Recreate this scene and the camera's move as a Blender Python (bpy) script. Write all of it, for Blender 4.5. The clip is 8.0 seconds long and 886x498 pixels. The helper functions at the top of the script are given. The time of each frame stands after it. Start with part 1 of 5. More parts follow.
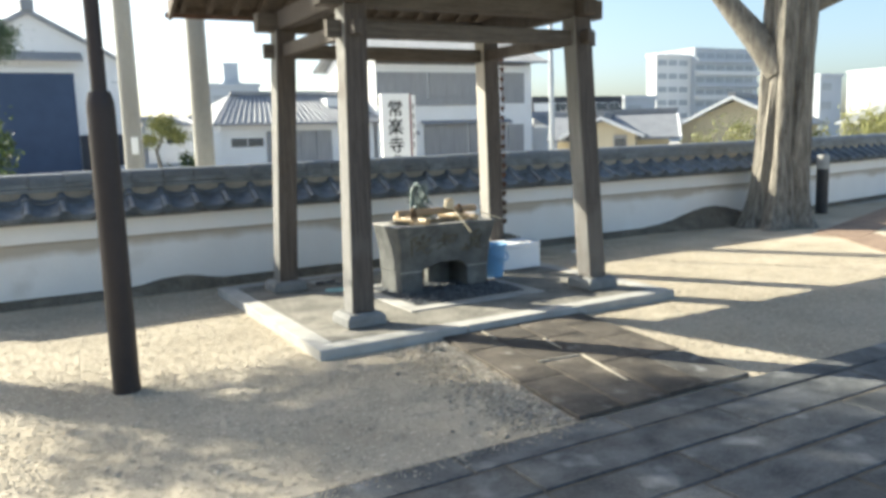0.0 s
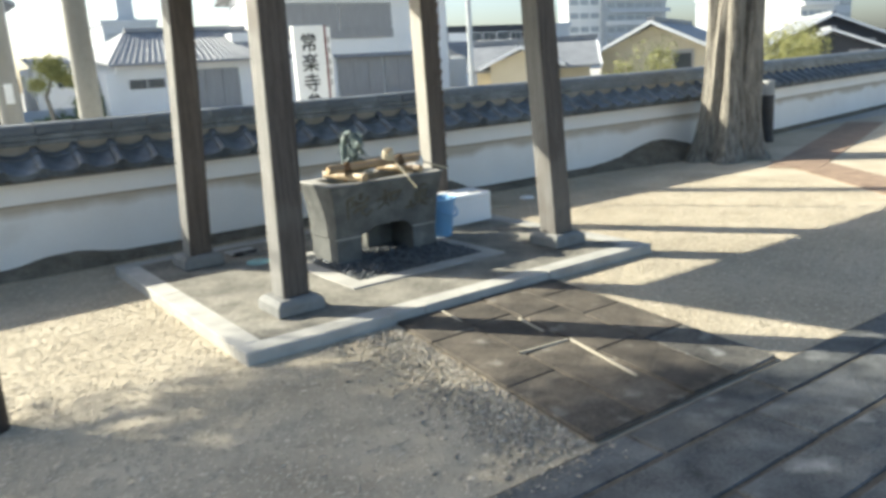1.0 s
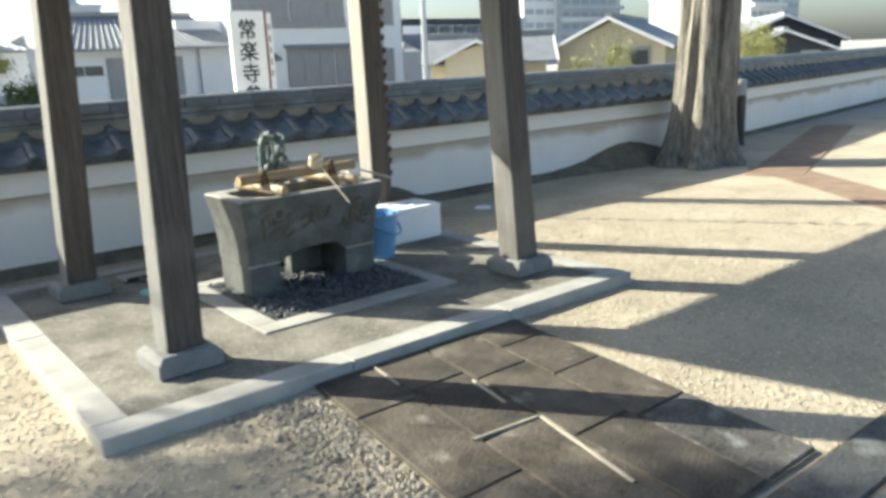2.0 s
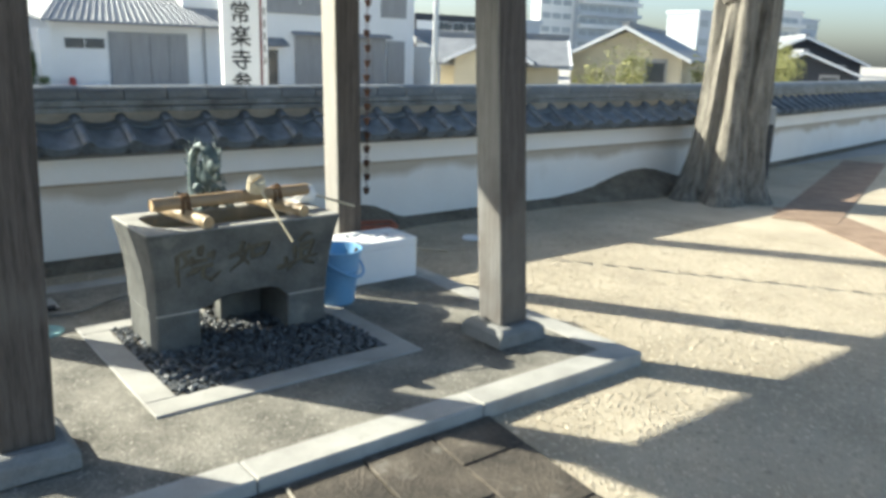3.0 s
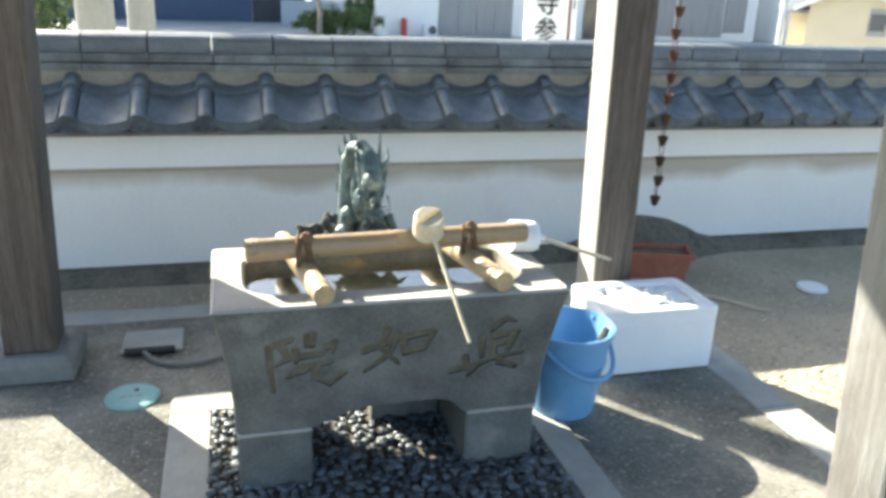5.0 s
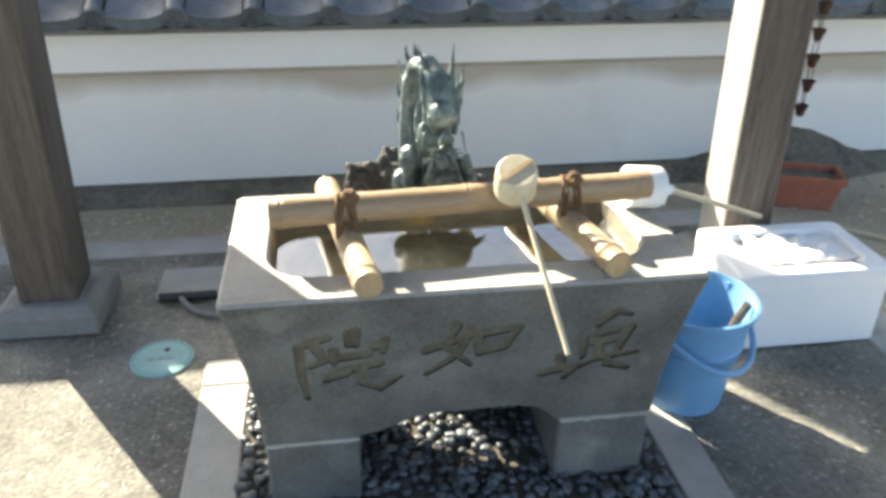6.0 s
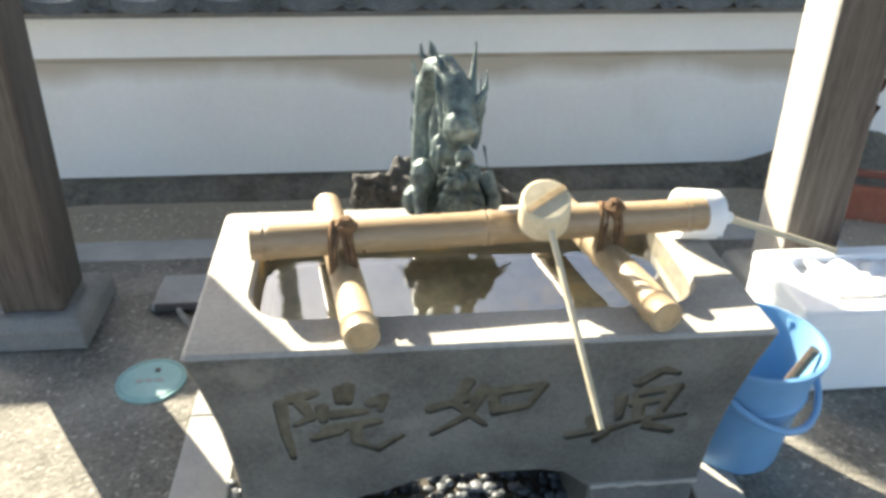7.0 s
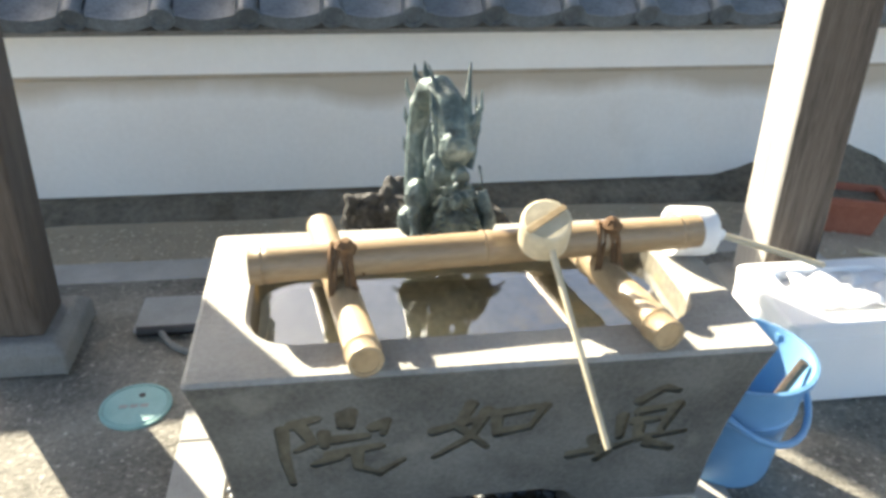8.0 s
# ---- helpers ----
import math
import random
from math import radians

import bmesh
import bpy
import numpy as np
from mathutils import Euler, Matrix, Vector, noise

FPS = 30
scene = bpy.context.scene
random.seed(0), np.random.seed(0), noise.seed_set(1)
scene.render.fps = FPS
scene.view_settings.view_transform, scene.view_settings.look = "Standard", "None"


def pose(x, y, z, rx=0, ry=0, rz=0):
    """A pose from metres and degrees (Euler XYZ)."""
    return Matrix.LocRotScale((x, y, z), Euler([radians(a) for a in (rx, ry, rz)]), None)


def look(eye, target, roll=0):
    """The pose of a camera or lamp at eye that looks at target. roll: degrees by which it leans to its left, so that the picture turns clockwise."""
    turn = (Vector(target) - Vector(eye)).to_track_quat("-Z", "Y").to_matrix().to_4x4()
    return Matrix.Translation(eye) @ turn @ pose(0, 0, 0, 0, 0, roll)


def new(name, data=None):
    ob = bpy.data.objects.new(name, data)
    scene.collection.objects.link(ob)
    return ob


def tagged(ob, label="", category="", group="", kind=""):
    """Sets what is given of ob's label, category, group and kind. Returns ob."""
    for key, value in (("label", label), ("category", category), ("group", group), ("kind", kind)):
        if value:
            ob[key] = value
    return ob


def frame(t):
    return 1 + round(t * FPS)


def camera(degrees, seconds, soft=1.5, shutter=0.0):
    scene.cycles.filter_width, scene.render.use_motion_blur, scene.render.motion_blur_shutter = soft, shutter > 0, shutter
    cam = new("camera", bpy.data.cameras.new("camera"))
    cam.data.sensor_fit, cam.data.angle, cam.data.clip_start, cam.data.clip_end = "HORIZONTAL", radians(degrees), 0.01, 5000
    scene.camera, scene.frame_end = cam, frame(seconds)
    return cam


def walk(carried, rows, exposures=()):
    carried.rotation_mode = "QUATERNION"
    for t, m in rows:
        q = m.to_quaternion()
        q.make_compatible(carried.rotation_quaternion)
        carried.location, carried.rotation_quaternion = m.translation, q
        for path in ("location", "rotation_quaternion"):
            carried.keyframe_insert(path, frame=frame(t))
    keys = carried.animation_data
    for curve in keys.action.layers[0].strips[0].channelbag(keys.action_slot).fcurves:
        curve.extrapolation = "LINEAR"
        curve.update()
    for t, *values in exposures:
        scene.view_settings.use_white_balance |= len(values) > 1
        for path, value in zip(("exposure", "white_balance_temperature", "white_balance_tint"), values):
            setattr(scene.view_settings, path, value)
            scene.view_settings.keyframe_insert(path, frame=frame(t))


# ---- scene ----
cam = camera(59.1, 8.0, soft=3.4, shutter=0.3)
PATH = [
    (0, (1.091, 0.714, 1.618), (2.062, 2.439, 1.331), -1.9),
    (0.5, (1.317, 1.313, 1.638), (2.308, 3.002, 1.23), -2.4),
    (1, (1.503, 1.817, 1.661), (2.623, 3.409, 1.201), -3.6),
    (1.2, (1.628, 2.003, 1.657), (2.795, 3.561, 1.197), -3.7),
    (2.3, (2.521, 2.97, 1.616), (3.772, 4.443, 1.103), -1.0),
    (2.5, (2.672, 3.137, 1.619), (3.975, 4.544, 1.049), -0.5),
    (3, (3.165, 3.525, 1.686), (4.374, 5.041, 1.197), 1.7),
    (3.5, (3.523, 3.911, 1.673), (4.566, 5.535, 1.148), 1.8),
    (4, (3.874, 4.341, 1.704), (4.769, 6.039, 1.14), 0.3),
    (4.5, (4.227, 4.792, 1.674), (4.878, 6.609, 1.15), 2.2),
    (5.8, (4.574, 5.818, 1.669), (4.914, 7.568, 0.763), 0.7),
    (6, (4.613, 5.923, 1.645), (4.881, 7.671, 0.71), 0.7),
    (6.5, (4.722, 6.125, 1.614), (4.854, 7.861, 0.629), -0.1),
    (7, (4.703, 6.228, 1.613), (4.877, 7.963, 0.633), 0.8),
    (7.5, (4.663, 6.245, 1.626), (4.86, 7.99, 0.67), 0.7),
    (8, (4.642, 6.249, 1.623), (4.898, 7.991, 0.673), 1.3),
]
walk(cam, [(t, look(eye, target, roll)) for t, eye, target, roll in PATH],
     exposures=[(0.0, 1.37, 6650, 3), (1.2, 1.29, 6600, 2), (2.5, 1.28, 6550, 1), (3.5, 1.45, 6400, 1), (4.5, 1.99, 6400, 1), (6.0, 2.07, 7000, 5), (8.0, 2.05, 7050, 6)])

# ---- light ----
SUN_EL, SUN_AZ = 31.0, -33.8          # degrees above the horizon; from +y towards +x
world = bpy.data.worlds.new("world")
scene.world = world
world.use_nodes = True
wn = world.node_tree.nodes
sky = wn.new("ShaderNodeTexSky")
sky.sky_type, sky.sun_disc = "NISHITA", False
sky.sun_elevation, sky.sun_rotation = radians(SUN_EL), radians(SUN_AZ)
sky.air_density, sky.dust_density, sky.ozone_density = 0.8, 2.4, 1.8
wn["Background"].inputs["Strength"].default_value = 0.110
world.node_tree.links.new(sky.outputs["Color"], wn["Background"].inputs["Color"])
sun_data = bpy.data.lights.new("sun", "SUN")
sun_data.energy, sun_data.angle, sun_data.color = 5.0, radians(0.55), (1.0, 0.93, 0.82)
sun = new("sun", sun_data)
TO_SUN = Vector((math.sin(radians(SUN_AZ)) * math.cos(radians(SUN_EL)), math.cos(radians(SUN_AZ)) * math.cos(radians(SUN_EL)), math.sin(radians(SUN_EL))))
sun.matrix_basis = look(TO_SUN * 60, (0, 0, 0))


# ---- materials ----
def material(name, dark, light, scale=6.0, rough=0.7, bump=0.2, fine=60.0, metal=0.0, stretch=(1, 1, 1), spots=None, vary=0.0, islands=0.0, rings=False, coat=0.0):
    """A surface with broad patches and fine grain. spots: (colour, scale, amount). vary: difference from piece to piece."""
    m = bpy.data.materials.new(name)
    m.use_nodes = True
    n, link = m.node_tree.nodes, m.node_tree.links.new
    bsdf = n["Principled BSDF"]
    bsdf.inputs["Roughness"].default_value, bsdf.inputs["Metallic"].default_value = rough, metal
    bsdf.inputs["Coat Weight"].default_value = coat
    at = n.new("ShaderNodeTexCoord")
    grow = n.new("ShaderNodeMapping")
    grow.inputs["Scale"].default_value = stretch
    link(at.outputs["Object"], grow.inputs["Vector"])
    broad, grain = n.new("ShaderNodeTexNoise"), n.new("ShaderNodeTexNoise")
    broad.inputs["Scale"].default_value, broad.inputs["Detail"].default_value, broad.inputs["Roughness"].default_value = scale, 6, 0.6
    grain.inputs["Scale"].default_value, grain.inputs["Detail"].default_value = fine, 4
    for tex in (broad, grain):
        link(grow.outputs["Vector"], tex.inputs["Vector"])
    both = n.new("ShaderNodeMath")
    both.operation = "MULTIPLY_ADD"
    link(grain.outputs["Fac"], both.inputs[0])
    both.inputs[1].default_value = 0.45
    half = n.new("ShaderNodeMath")
    half.operation = "MULTIPLY_ADD"
    link(broad.outputs["Fac"], half.inputs[0])
    half.inputs[1].default_value, half.inputs[2].default_value = 0.9, -0.2
    link(half.outputs[0], both.inputs[2])
    ramp = n.new("ShaderNodeValToRGB")
    ramp.color_ramp.elements[0].position, ramp.color_ramp.elements[1].position = 0.25, 0.72
    ramp.color_ramp.elements[0].color, ramp.color_ramp.elements[1].color = (*dark, 1), (*light, 1)
    link(both.outputs[0], ramp.inputs["Fac"])
    colour = ramp.outputs["Color"]
    if spots:
        tint, size, amount = spots
        tex = n.new("ShaderNodeTexNoise")
        tex.inputs["Scale"].default_value, tex.inputs["Detail"].default_value = size, 5
        link(at.outputs["Object"], tex.inputs["Vector"])
        cut = n.new("ShaderNodeMapRange")
        cut.inputs["From Min"].default_value, cut.inputs["From Max"].default_value = 0.62 - amount, 0.80 - amount
        link(tex.outputs["Fac"], cut.inputs["Value"])
        mix = n.new("ShaderNodeMix")
        mix.data_type = "RGBA"
        link(cut.outputs["Result"], mix.inputs["Factor"])
        link(colour, mix.inputs[6])
        mix.inputs[7].default_value = (*tint, 1)
        colour = mix.outputs[2]
    if vary or islands:
        if vary:
            rnd = n.new("ShaderNodeObjectInfo").outputs["Random"]
        else:
            rnd = n.new("ShaderNodeNewGeometry").outputs["Random Per Island"]
        span = n.new("ShaderNodeMapRange")
        span.inputs["To Min"].default_value, span.inputs["To Max"].default_value = 1 - (vary or islands), 1 + (vary or islands)
        link(rnd, span.inputs["Value"])
        hsv = n.new("ShaderNodeHueSaturation")
        link(span.outputs["Result"], hsv.inputs["Value"])
        link(colour, hsv.inputs["Color"])
        colour = hsv.outputs["Color"]
    link(colour, bsdf.inputs["Base Color"])
    if bump:
        lift = n.new("ShaderNodeBump")
        lift.inputs["Strength"].default_value, lift.inputs["Distance"].default_value = bump, 0.02
        link(both.outputs[0], lift.inputs["Height"])
        link(lift.outputs["Normal"], bsdf.inputs["Normal"])
    return m


GRAVEL = material("gravel", (0.31, 0.262, 0.19), (0.535, 0.47, 0.36), 1.2, 0.95, 0.35, 90, spots=((0.30, 0.255, 0.19), 0.9, 0.0))
PEA = material("gravel_stone", (0.37, 0.317, 0.232), (0.61, 0.54, 0.42), 20, 0.9, 0.2, 200, islands=0.32)
COARSE = material("coarse_grey_stone", (0.19, 0.165, 0.128), (0.48, 0.43, 0.35), 20, 0.9, 0.3, 120, islands=0.35)
TOWN = material("town_ground", (0.30, 0.29, 0.27), (0.46, 0.44, 0.41), 0.3, 0.95, 0.2)
CONCRETE = material("aggregate_concrete", (0.075, 0.071, 0.059), (0.325, 0.303, 0.255), 3.0, 0.9, 0.8, 75, spots=((0.50, 0.47, 0.40), 60, 0.03))
GRANITE = material("kerb_granite", (0.30, 0.29, 0.265), (0.50, 0.485, 0.445), 4, 0.85, 0.25, 160, vary=0.07, spots=((0.26, 0.25, 0.22), 3.0, 0.02))
SLAB = material("dark_paving_slab", (0.016, 0.0135, 0.0105), (0.145, 0.120, 0.092), 3.6, 0.85, 0.9, 70, vary=0.18, spots=((0.27, 0.25, 0.215), 5.5, 0.005))
SLAB_WORN = material("worn_paving_slab", (0.02, 0.019, 0.017), (0.17, 0.158, 0.138), 4.0, 0.85, 1.0, 45, spots=((0.34, 0.34, 0.325), 5, 0.04))
ROAD = material("paving_stone", (0.024, 0.026, 0.027), (0.150, 0.152, 0.147), 4.0, 0.75, 1.0, 60, vary=0.24, spots=((0.27, 0.272, 0.262), 3.2, 0.02))
JOINT = material("joint_soil", (0.05, 0.044, 0.034), (0.15, 0.128, 0.10), 8, 1.0, 0.4)
PLASTER = material("white_plaster", (0.75, 0.73, 0.69), (0.85, 0.83, 0.79), 1.2, 0.9, 0.15, 40, spots=((0.64, 0.61, 0.55), 1.4, -0.02))

# under-ledge darkening, painted tan into the plaster, of uneven length
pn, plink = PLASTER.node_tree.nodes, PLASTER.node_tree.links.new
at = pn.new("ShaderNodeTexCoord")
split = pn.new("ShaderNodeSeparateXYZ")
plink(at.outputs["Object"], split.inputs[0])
reach_noise, smap = pn.new("ShaderNodeTexNoise"), pn.new("ShaderNodeMapping")
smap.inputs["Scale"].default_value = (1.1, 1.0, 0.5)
reach_noise.inputs["Scale"].default_value, reach_noise.inputs["Detail"].default_value = 1.6, 5
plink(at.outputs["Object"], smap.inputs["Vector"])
plink(smap.outputs["Vector"], reach_noise.inputs["Vector"])
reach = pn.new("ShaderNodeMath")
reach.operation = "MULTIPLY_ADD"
plink(reach_noise.outputs["Fac"], reach.inputs[0])
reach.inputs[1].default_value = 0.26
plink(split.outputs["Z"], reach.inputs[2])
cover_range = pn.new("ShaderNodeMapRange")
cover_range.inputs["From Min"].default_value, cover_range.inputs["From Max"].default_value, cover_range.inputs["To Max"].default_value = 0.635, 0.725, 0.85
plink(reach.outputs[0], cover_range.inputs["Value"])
ledge_tone = pn.new("ShaderNodeMix")
ledge_tone.data_type = "RGBA"
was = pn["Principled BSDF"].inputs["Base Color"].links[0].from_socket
plink(cover_range.outputs["Result"], ledge_tone.inputs["Factor"])
plink(was, ledge_tone.inputs[6])
ledge_tone.inputs[7].default_value = (0.45, 0.385, 0.29, 1)
plink(ledge_tone.outputs[2], pn["Principled BSDF"].inputs["Base Color"])
PLASTER_UP = material("white_plaster_band", (0.79, 0.78, 0.75), (0.86, 0.85, 0.82), 1.5, 0.9, 0.1, 40)
LEDGE = material("stained_ledge", (0.34, 0.29, 0.22), (0.48, 0.42, 0.34), 3, 0.9, 0.2)
SOIL = material("dark_soil", (0.08, 0.070, 0.052), (0.23, 0.20, 0.155), 5, 1.0, 0.8, 40)
KAWARA = material("grey_roof_tile", (0.040, 0.051, 0.061), (0.19, 0.218, 0.242), 8, 0.30, 0.15, 80, vary=0.22)
KAWARA_J = material("grey_roof_tile_far", (0.045, 0.054, 0.060), (0.225, 0.25, 0.262), 8, 0.45, 0.15, 80, islands=0.22)
RIDGE = material("ridge_tile", (0.06, 0.069, 0.076), (0.175, 0.19, 0.20), 5, 0.5, 0.15, 60, vary=0.15, spots=((0.24, 0.235, 0.215), 4, -0.03))
TILE_MORTAR = material("tile_bed_mortar", (0.10, 0.096, 0.088), (0.20, 0.19, 0.17), 4, 0.95, 0.2)
RIDGE_BED = material("ridge_bed_mortar", (0.19, 0.175, 0.145), (0.36, 0.33, 0.275), 4, 0.95, 0.2)
MORTAR = material("edge_mortar", (0.30, 0.27, 0.21), (0.46, 0.42, 0.34), 4, 0.95, 0.2)
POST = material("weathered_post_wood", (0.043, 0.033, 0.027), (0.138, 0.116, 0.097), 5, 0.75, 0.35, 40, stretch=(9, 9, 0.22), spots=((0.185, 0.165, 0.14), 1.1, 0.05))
# post wood for the sunward faces, with sunlit paleness put into the colour
POST_SUN = material("sunward_post_wood", (0.155, 0.148, 0.137), (0.29, 0.283, 0.267), 5, 0.8, 0.35, 40, stretch=(9, 9, 0.22), spots=((0.115, 0.085, 0.063), 1.3, 0.04))
POST_SUN_PALE = material("sunward_post_wood_pale", (0.33, 0.305, 0.27), (0.52, 0.49, 0.44), 5, 0.8, 0.3, 40, stretch=(9, 9, 0.22), spots=((0.20, 0.165, 0.13), 1.6, -0.04))
BEAM = material("weathered_beam_wood", (0.06, 0.048, 0.038), (0.17, 0.145, 0.117), 5, 0.75, 0.3, 40, stretch=(0.5, 6, 6))
DARKWOOD = material("roof_timber", (0.05, 0.036, 0.026), (0.12, 0.09, 0.065), 5, 0.8, 0.3, 40, stretch=(3, 3, 3))
PLINTH = material("plinth_stone", (0.16, 0.16, 0.155), (0.30, 0.30, 0.285), 5, 0.85, 0.3, 120, vary=0.06, spots=((0.13, 0.125, 0.11), 5, 0.0))
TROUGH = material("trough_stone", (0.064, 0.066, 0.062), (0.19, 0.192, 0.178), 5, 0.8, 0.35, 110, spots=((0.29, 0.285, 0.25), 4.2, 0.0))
RIMSTONE = material("pale_rim_stone", (0.27, 0.26, 0.235), (0.47, 0.455, 0.41), 5, 0.8, 0.25, 110, spots=((0.36, 0.345, 0.31), 4, 0.0))
CARVED = material("mossy_carving", (0.062, 0.056, 0.040), (0.165, 0.15, 0.108), 12, 0.95, 0.4)
BASIN = material("wet_basin_stone", (0.11, 0.105, 0.09), (0.30, 0.27, 0.20), 5, 0.6, 0.2, spots=((0.55, 0.36, 0.10), 6, 0.03))
PEBBLE = material("dark_pebble", (0.038, 0.045, 0.050), (0.14, 0.152, 0.162), 14, 0.42, 0.1, 90, vary=0.5)
PEBBLE_J = material("dark_pebble_heap", (0.038, 0.045, 0.050), (0.14, 0.152, 0.162), 14, 0.42, 0.1, 90, islands=0.5)
BAMBOO = material("dry_bamboo", (0.24, 0.16, 0.088), (0.45, 0.325, 0.195), 4, 0.42, 0.12, 60, stretch=(0.6, 5, 5), coat=0.15)
BAMBOO_S = material("cut_bamboo", (0.32, 0.23, 0.13), (0.54, 0.415, 0.26), 4, 0.45, 0.12, 60, stretch=(5, 0.6, 5), coat=0.15)
CUT = material("bamboo_end", (0.36, 0.25, 0.13), (0.58, 0.42, 0.24), 12, 0.8, 0.2)
PALE = material("pale_ladle_wood", (0.48, 0.41, 0.27), (0.68, 0.60, 0.44), 10, 0.55, 0.1, 70)
ROPE = material("palm_rope", (0.11, 0.06, 0.03), (0.24, 0.14, 0.07), 30, 0.95, 0.6, 150)
BRONZE = material("verdigris_bronze", (0.022, 0.036, 0.040), (0.19, 0.255, 0.245), 18, 0.45, 0.8, 75, metal=0.25, spots=((0.50, 0.56, 0.50), 13, 0.035))
ROCK = material("dark_lava_rock", (0.018, 0.017, 0.016), (0.105, 0.10, 0.092), 10, 0.95, 1.0, 50)
BLUE = material("blue_plastic", (0.15, 0.335, 0.57), (0.20, 0.41, 0.64), 3, 0.38, 0.02, 30)
FOAM = material("white_foam", (0.80, 0.81, 0.82), (0.90, 0.90, 0.90), 3, 0.6, 0.08, 150)
WHITE = material("white_sheet", (0.80, 0.80, 0.80), (0.88, 0.88, 0.87), 4, 0.6, 0.1, 30)
GREENCAP = material("green_iron_cover", (0.22, 0.42, 0.40), (0.32, 0.54, 0.51), 9, 0.55, 0.2, 90)
BLACK = material("black_plastic", (0.018, 0.018, 0.02), (0.04, 0.04, 0.043), 8, 0.5, 0.05)
HOSE = material("grey_hose", (0.16, 0.16, 0.15), (0.24, 0.24, 0.22), 8, 0.6, 0.05)
LID = material("grey_cover", (0.30, 0.30, 0.28), (0.40, 0.40, 0.38), 6, 0.85, 0.2)
COPPER = material("aged_copper", (0.05, 0.027, 0.019), (0.16, 0.08, 0.05), 20, 0.5, 0.1, metal=0.5)
TERRA = material("terracotta", (0.30, 0.10, 0.06), (0.42, 0.16, 0.10), 8, 0.85, 0.2)
POLE = material("dark_brown_paint", (0.017, 0.011, 0.010), (0.032, 0.021, 0.018), 6, 0.55, 0.08, 60)
UTIL = material("concrete_pole", (0.26, 0.25, 0.22), (0.38, 0.37, 0.33), 2, 0.9, 0.2, stretch=(1, 1, 0.3))
BARK = material("old_bark", (0.055, 0.048, 0.038), (0.34, 0.315, 0.265), 5, 0.95, 1.0, 30, stretch=(4, 4, 0.5))
LEAF = material("leaves", (0.05, 0.085, 0.025), (0.14, 0.19, 0.06), 5, 0.6, 0.0, islands=0.4)
SHRUB = material("autumn_shrub_leaves", (0.16, 0.17, 0.05), (0.36, 0.35, 0.13), 5, 0.7, 0.0, islands=0.4)
NEEDLE = material("pine_needles", (0.03, 0.06, 0.03), (0.07, 0.12, 0.05), 5, 0.6, 0.0, islands=0.3)
HOUSEWALL = material("house_plaster", (0.76, 0.765, 0.76), (0.85, 0.85, 0.84), 0.6, 0.9, 0.05)
CREAM = material("cream_wall", (0.55, 0.48, 0.34), (0.66, 0.59, 0.44), 0.6, 0.9, 0.05)
SHUTTER = material("grey_shutter", (0.25, 0.25, 0.25), (0.36, 0.36, 0.36), 1.5, 0.6, 0.05, stretch=(8, 1, 0.5))
NAVY = material("navy_sheet_metal", (0.026, 0.052, 0.105), (0.042, 0.078, 0.15), 0.8, 0.5, 0.03)
CHAR = material("charred_boards", (0.025, 0.03, 0.04), (0.06, 0.065, 0.075), 2, 0.8, 0.1, stretch=(8, 1, 0.5))
# far panes: haze and sky reflection are put into the pale colour
FARPANE = material("hazed_pane", (0.30, 0.33, 0.36), (0.40, 0.43, 0.46), 0.5, 0.12, 0.0)
PANE = material("dark_pane", (0.05, 0.06, 0.07), (0.09, 0.10, 0.11), 1, 0.15, 0.0)
FARROOF = material("far_roof_tile", (0.17, 0.18, 0.195), (0.29, 0.30, 0.315), 1.0, 0.6, 0.1, vary=0.1)
TOWER = material("pale_tower_wall", (0.62, 0.63, 0.62), (0.72, 0.73, 0.72), 0.2, 0.9, 0.0)
TOWERG = material("grey_tower_wall", (0.40, 0.44, 0.48), (0.48, 0.52, 0.56), 0.2, 0.8, 0.0)
SIGNW = material("sign_white", (0.76, 0.76, 0.74), (0.84, 0.84, 0.82), 2, 0.6, 0.02)
INK = material("black_lettering", (0.012, 0.012, 0.014), (0.03, 0.03, 0.03), 8, 0.6, 0.0)
MAROON = material("maroon_edge", (0.16, 0.05, 0.045), (0.24, 0.08, 0.07), 4, 0.6, 0.0)
STEEL = material("galvanised_steel", (0.40, 0.42, 0.44), (0.52, 0.54, 0.55), 4, 0.45, 0.02, metal=0.5)
BRICK = material("brown_brick_paving", (0.17, 0.115, 0.08), (0.33, 0.235, 0.165), 4, 0.9, 0.4, 60)
RED = material("red_cloth", (0.40, 0.06, 0.05), (0.52, 0.10, 0.08), 5, 0.8, 0.1)

WATER = bpy.data.materials.new("water")
WATER.use_nodes = True
wb = WATER.node_tree.nodes["Principled BSDF"]
wb.inputs["Base Color"].default_value = (0.86, 0.93, 0.93, 1)
wb.inputs["Roughness"].default_value, wb.inputs["IOR"].default_value, wb.inputs["Transmission Weight"].default_value = 0.015, 2.2, 1.0
ripple, wbump = WATER.node_tree.nodes.new("ShaderNodeTexNoise"), WATER.node_tree.nodes.new("ShaderNodeBump")
ripple.inputs["Scale"].default_value = 9
wbump.inputs["Strength"].default_value, wbump.inputs["Distance"].default_value = 0.06, 0.01
WATER.node_tree.links.new(ripple.outputs["Fac"], wbump.inputs["Height"])
WATER.node_tree.links.new(wbump.outputs["Normal"], wb.inputs["Normal"])


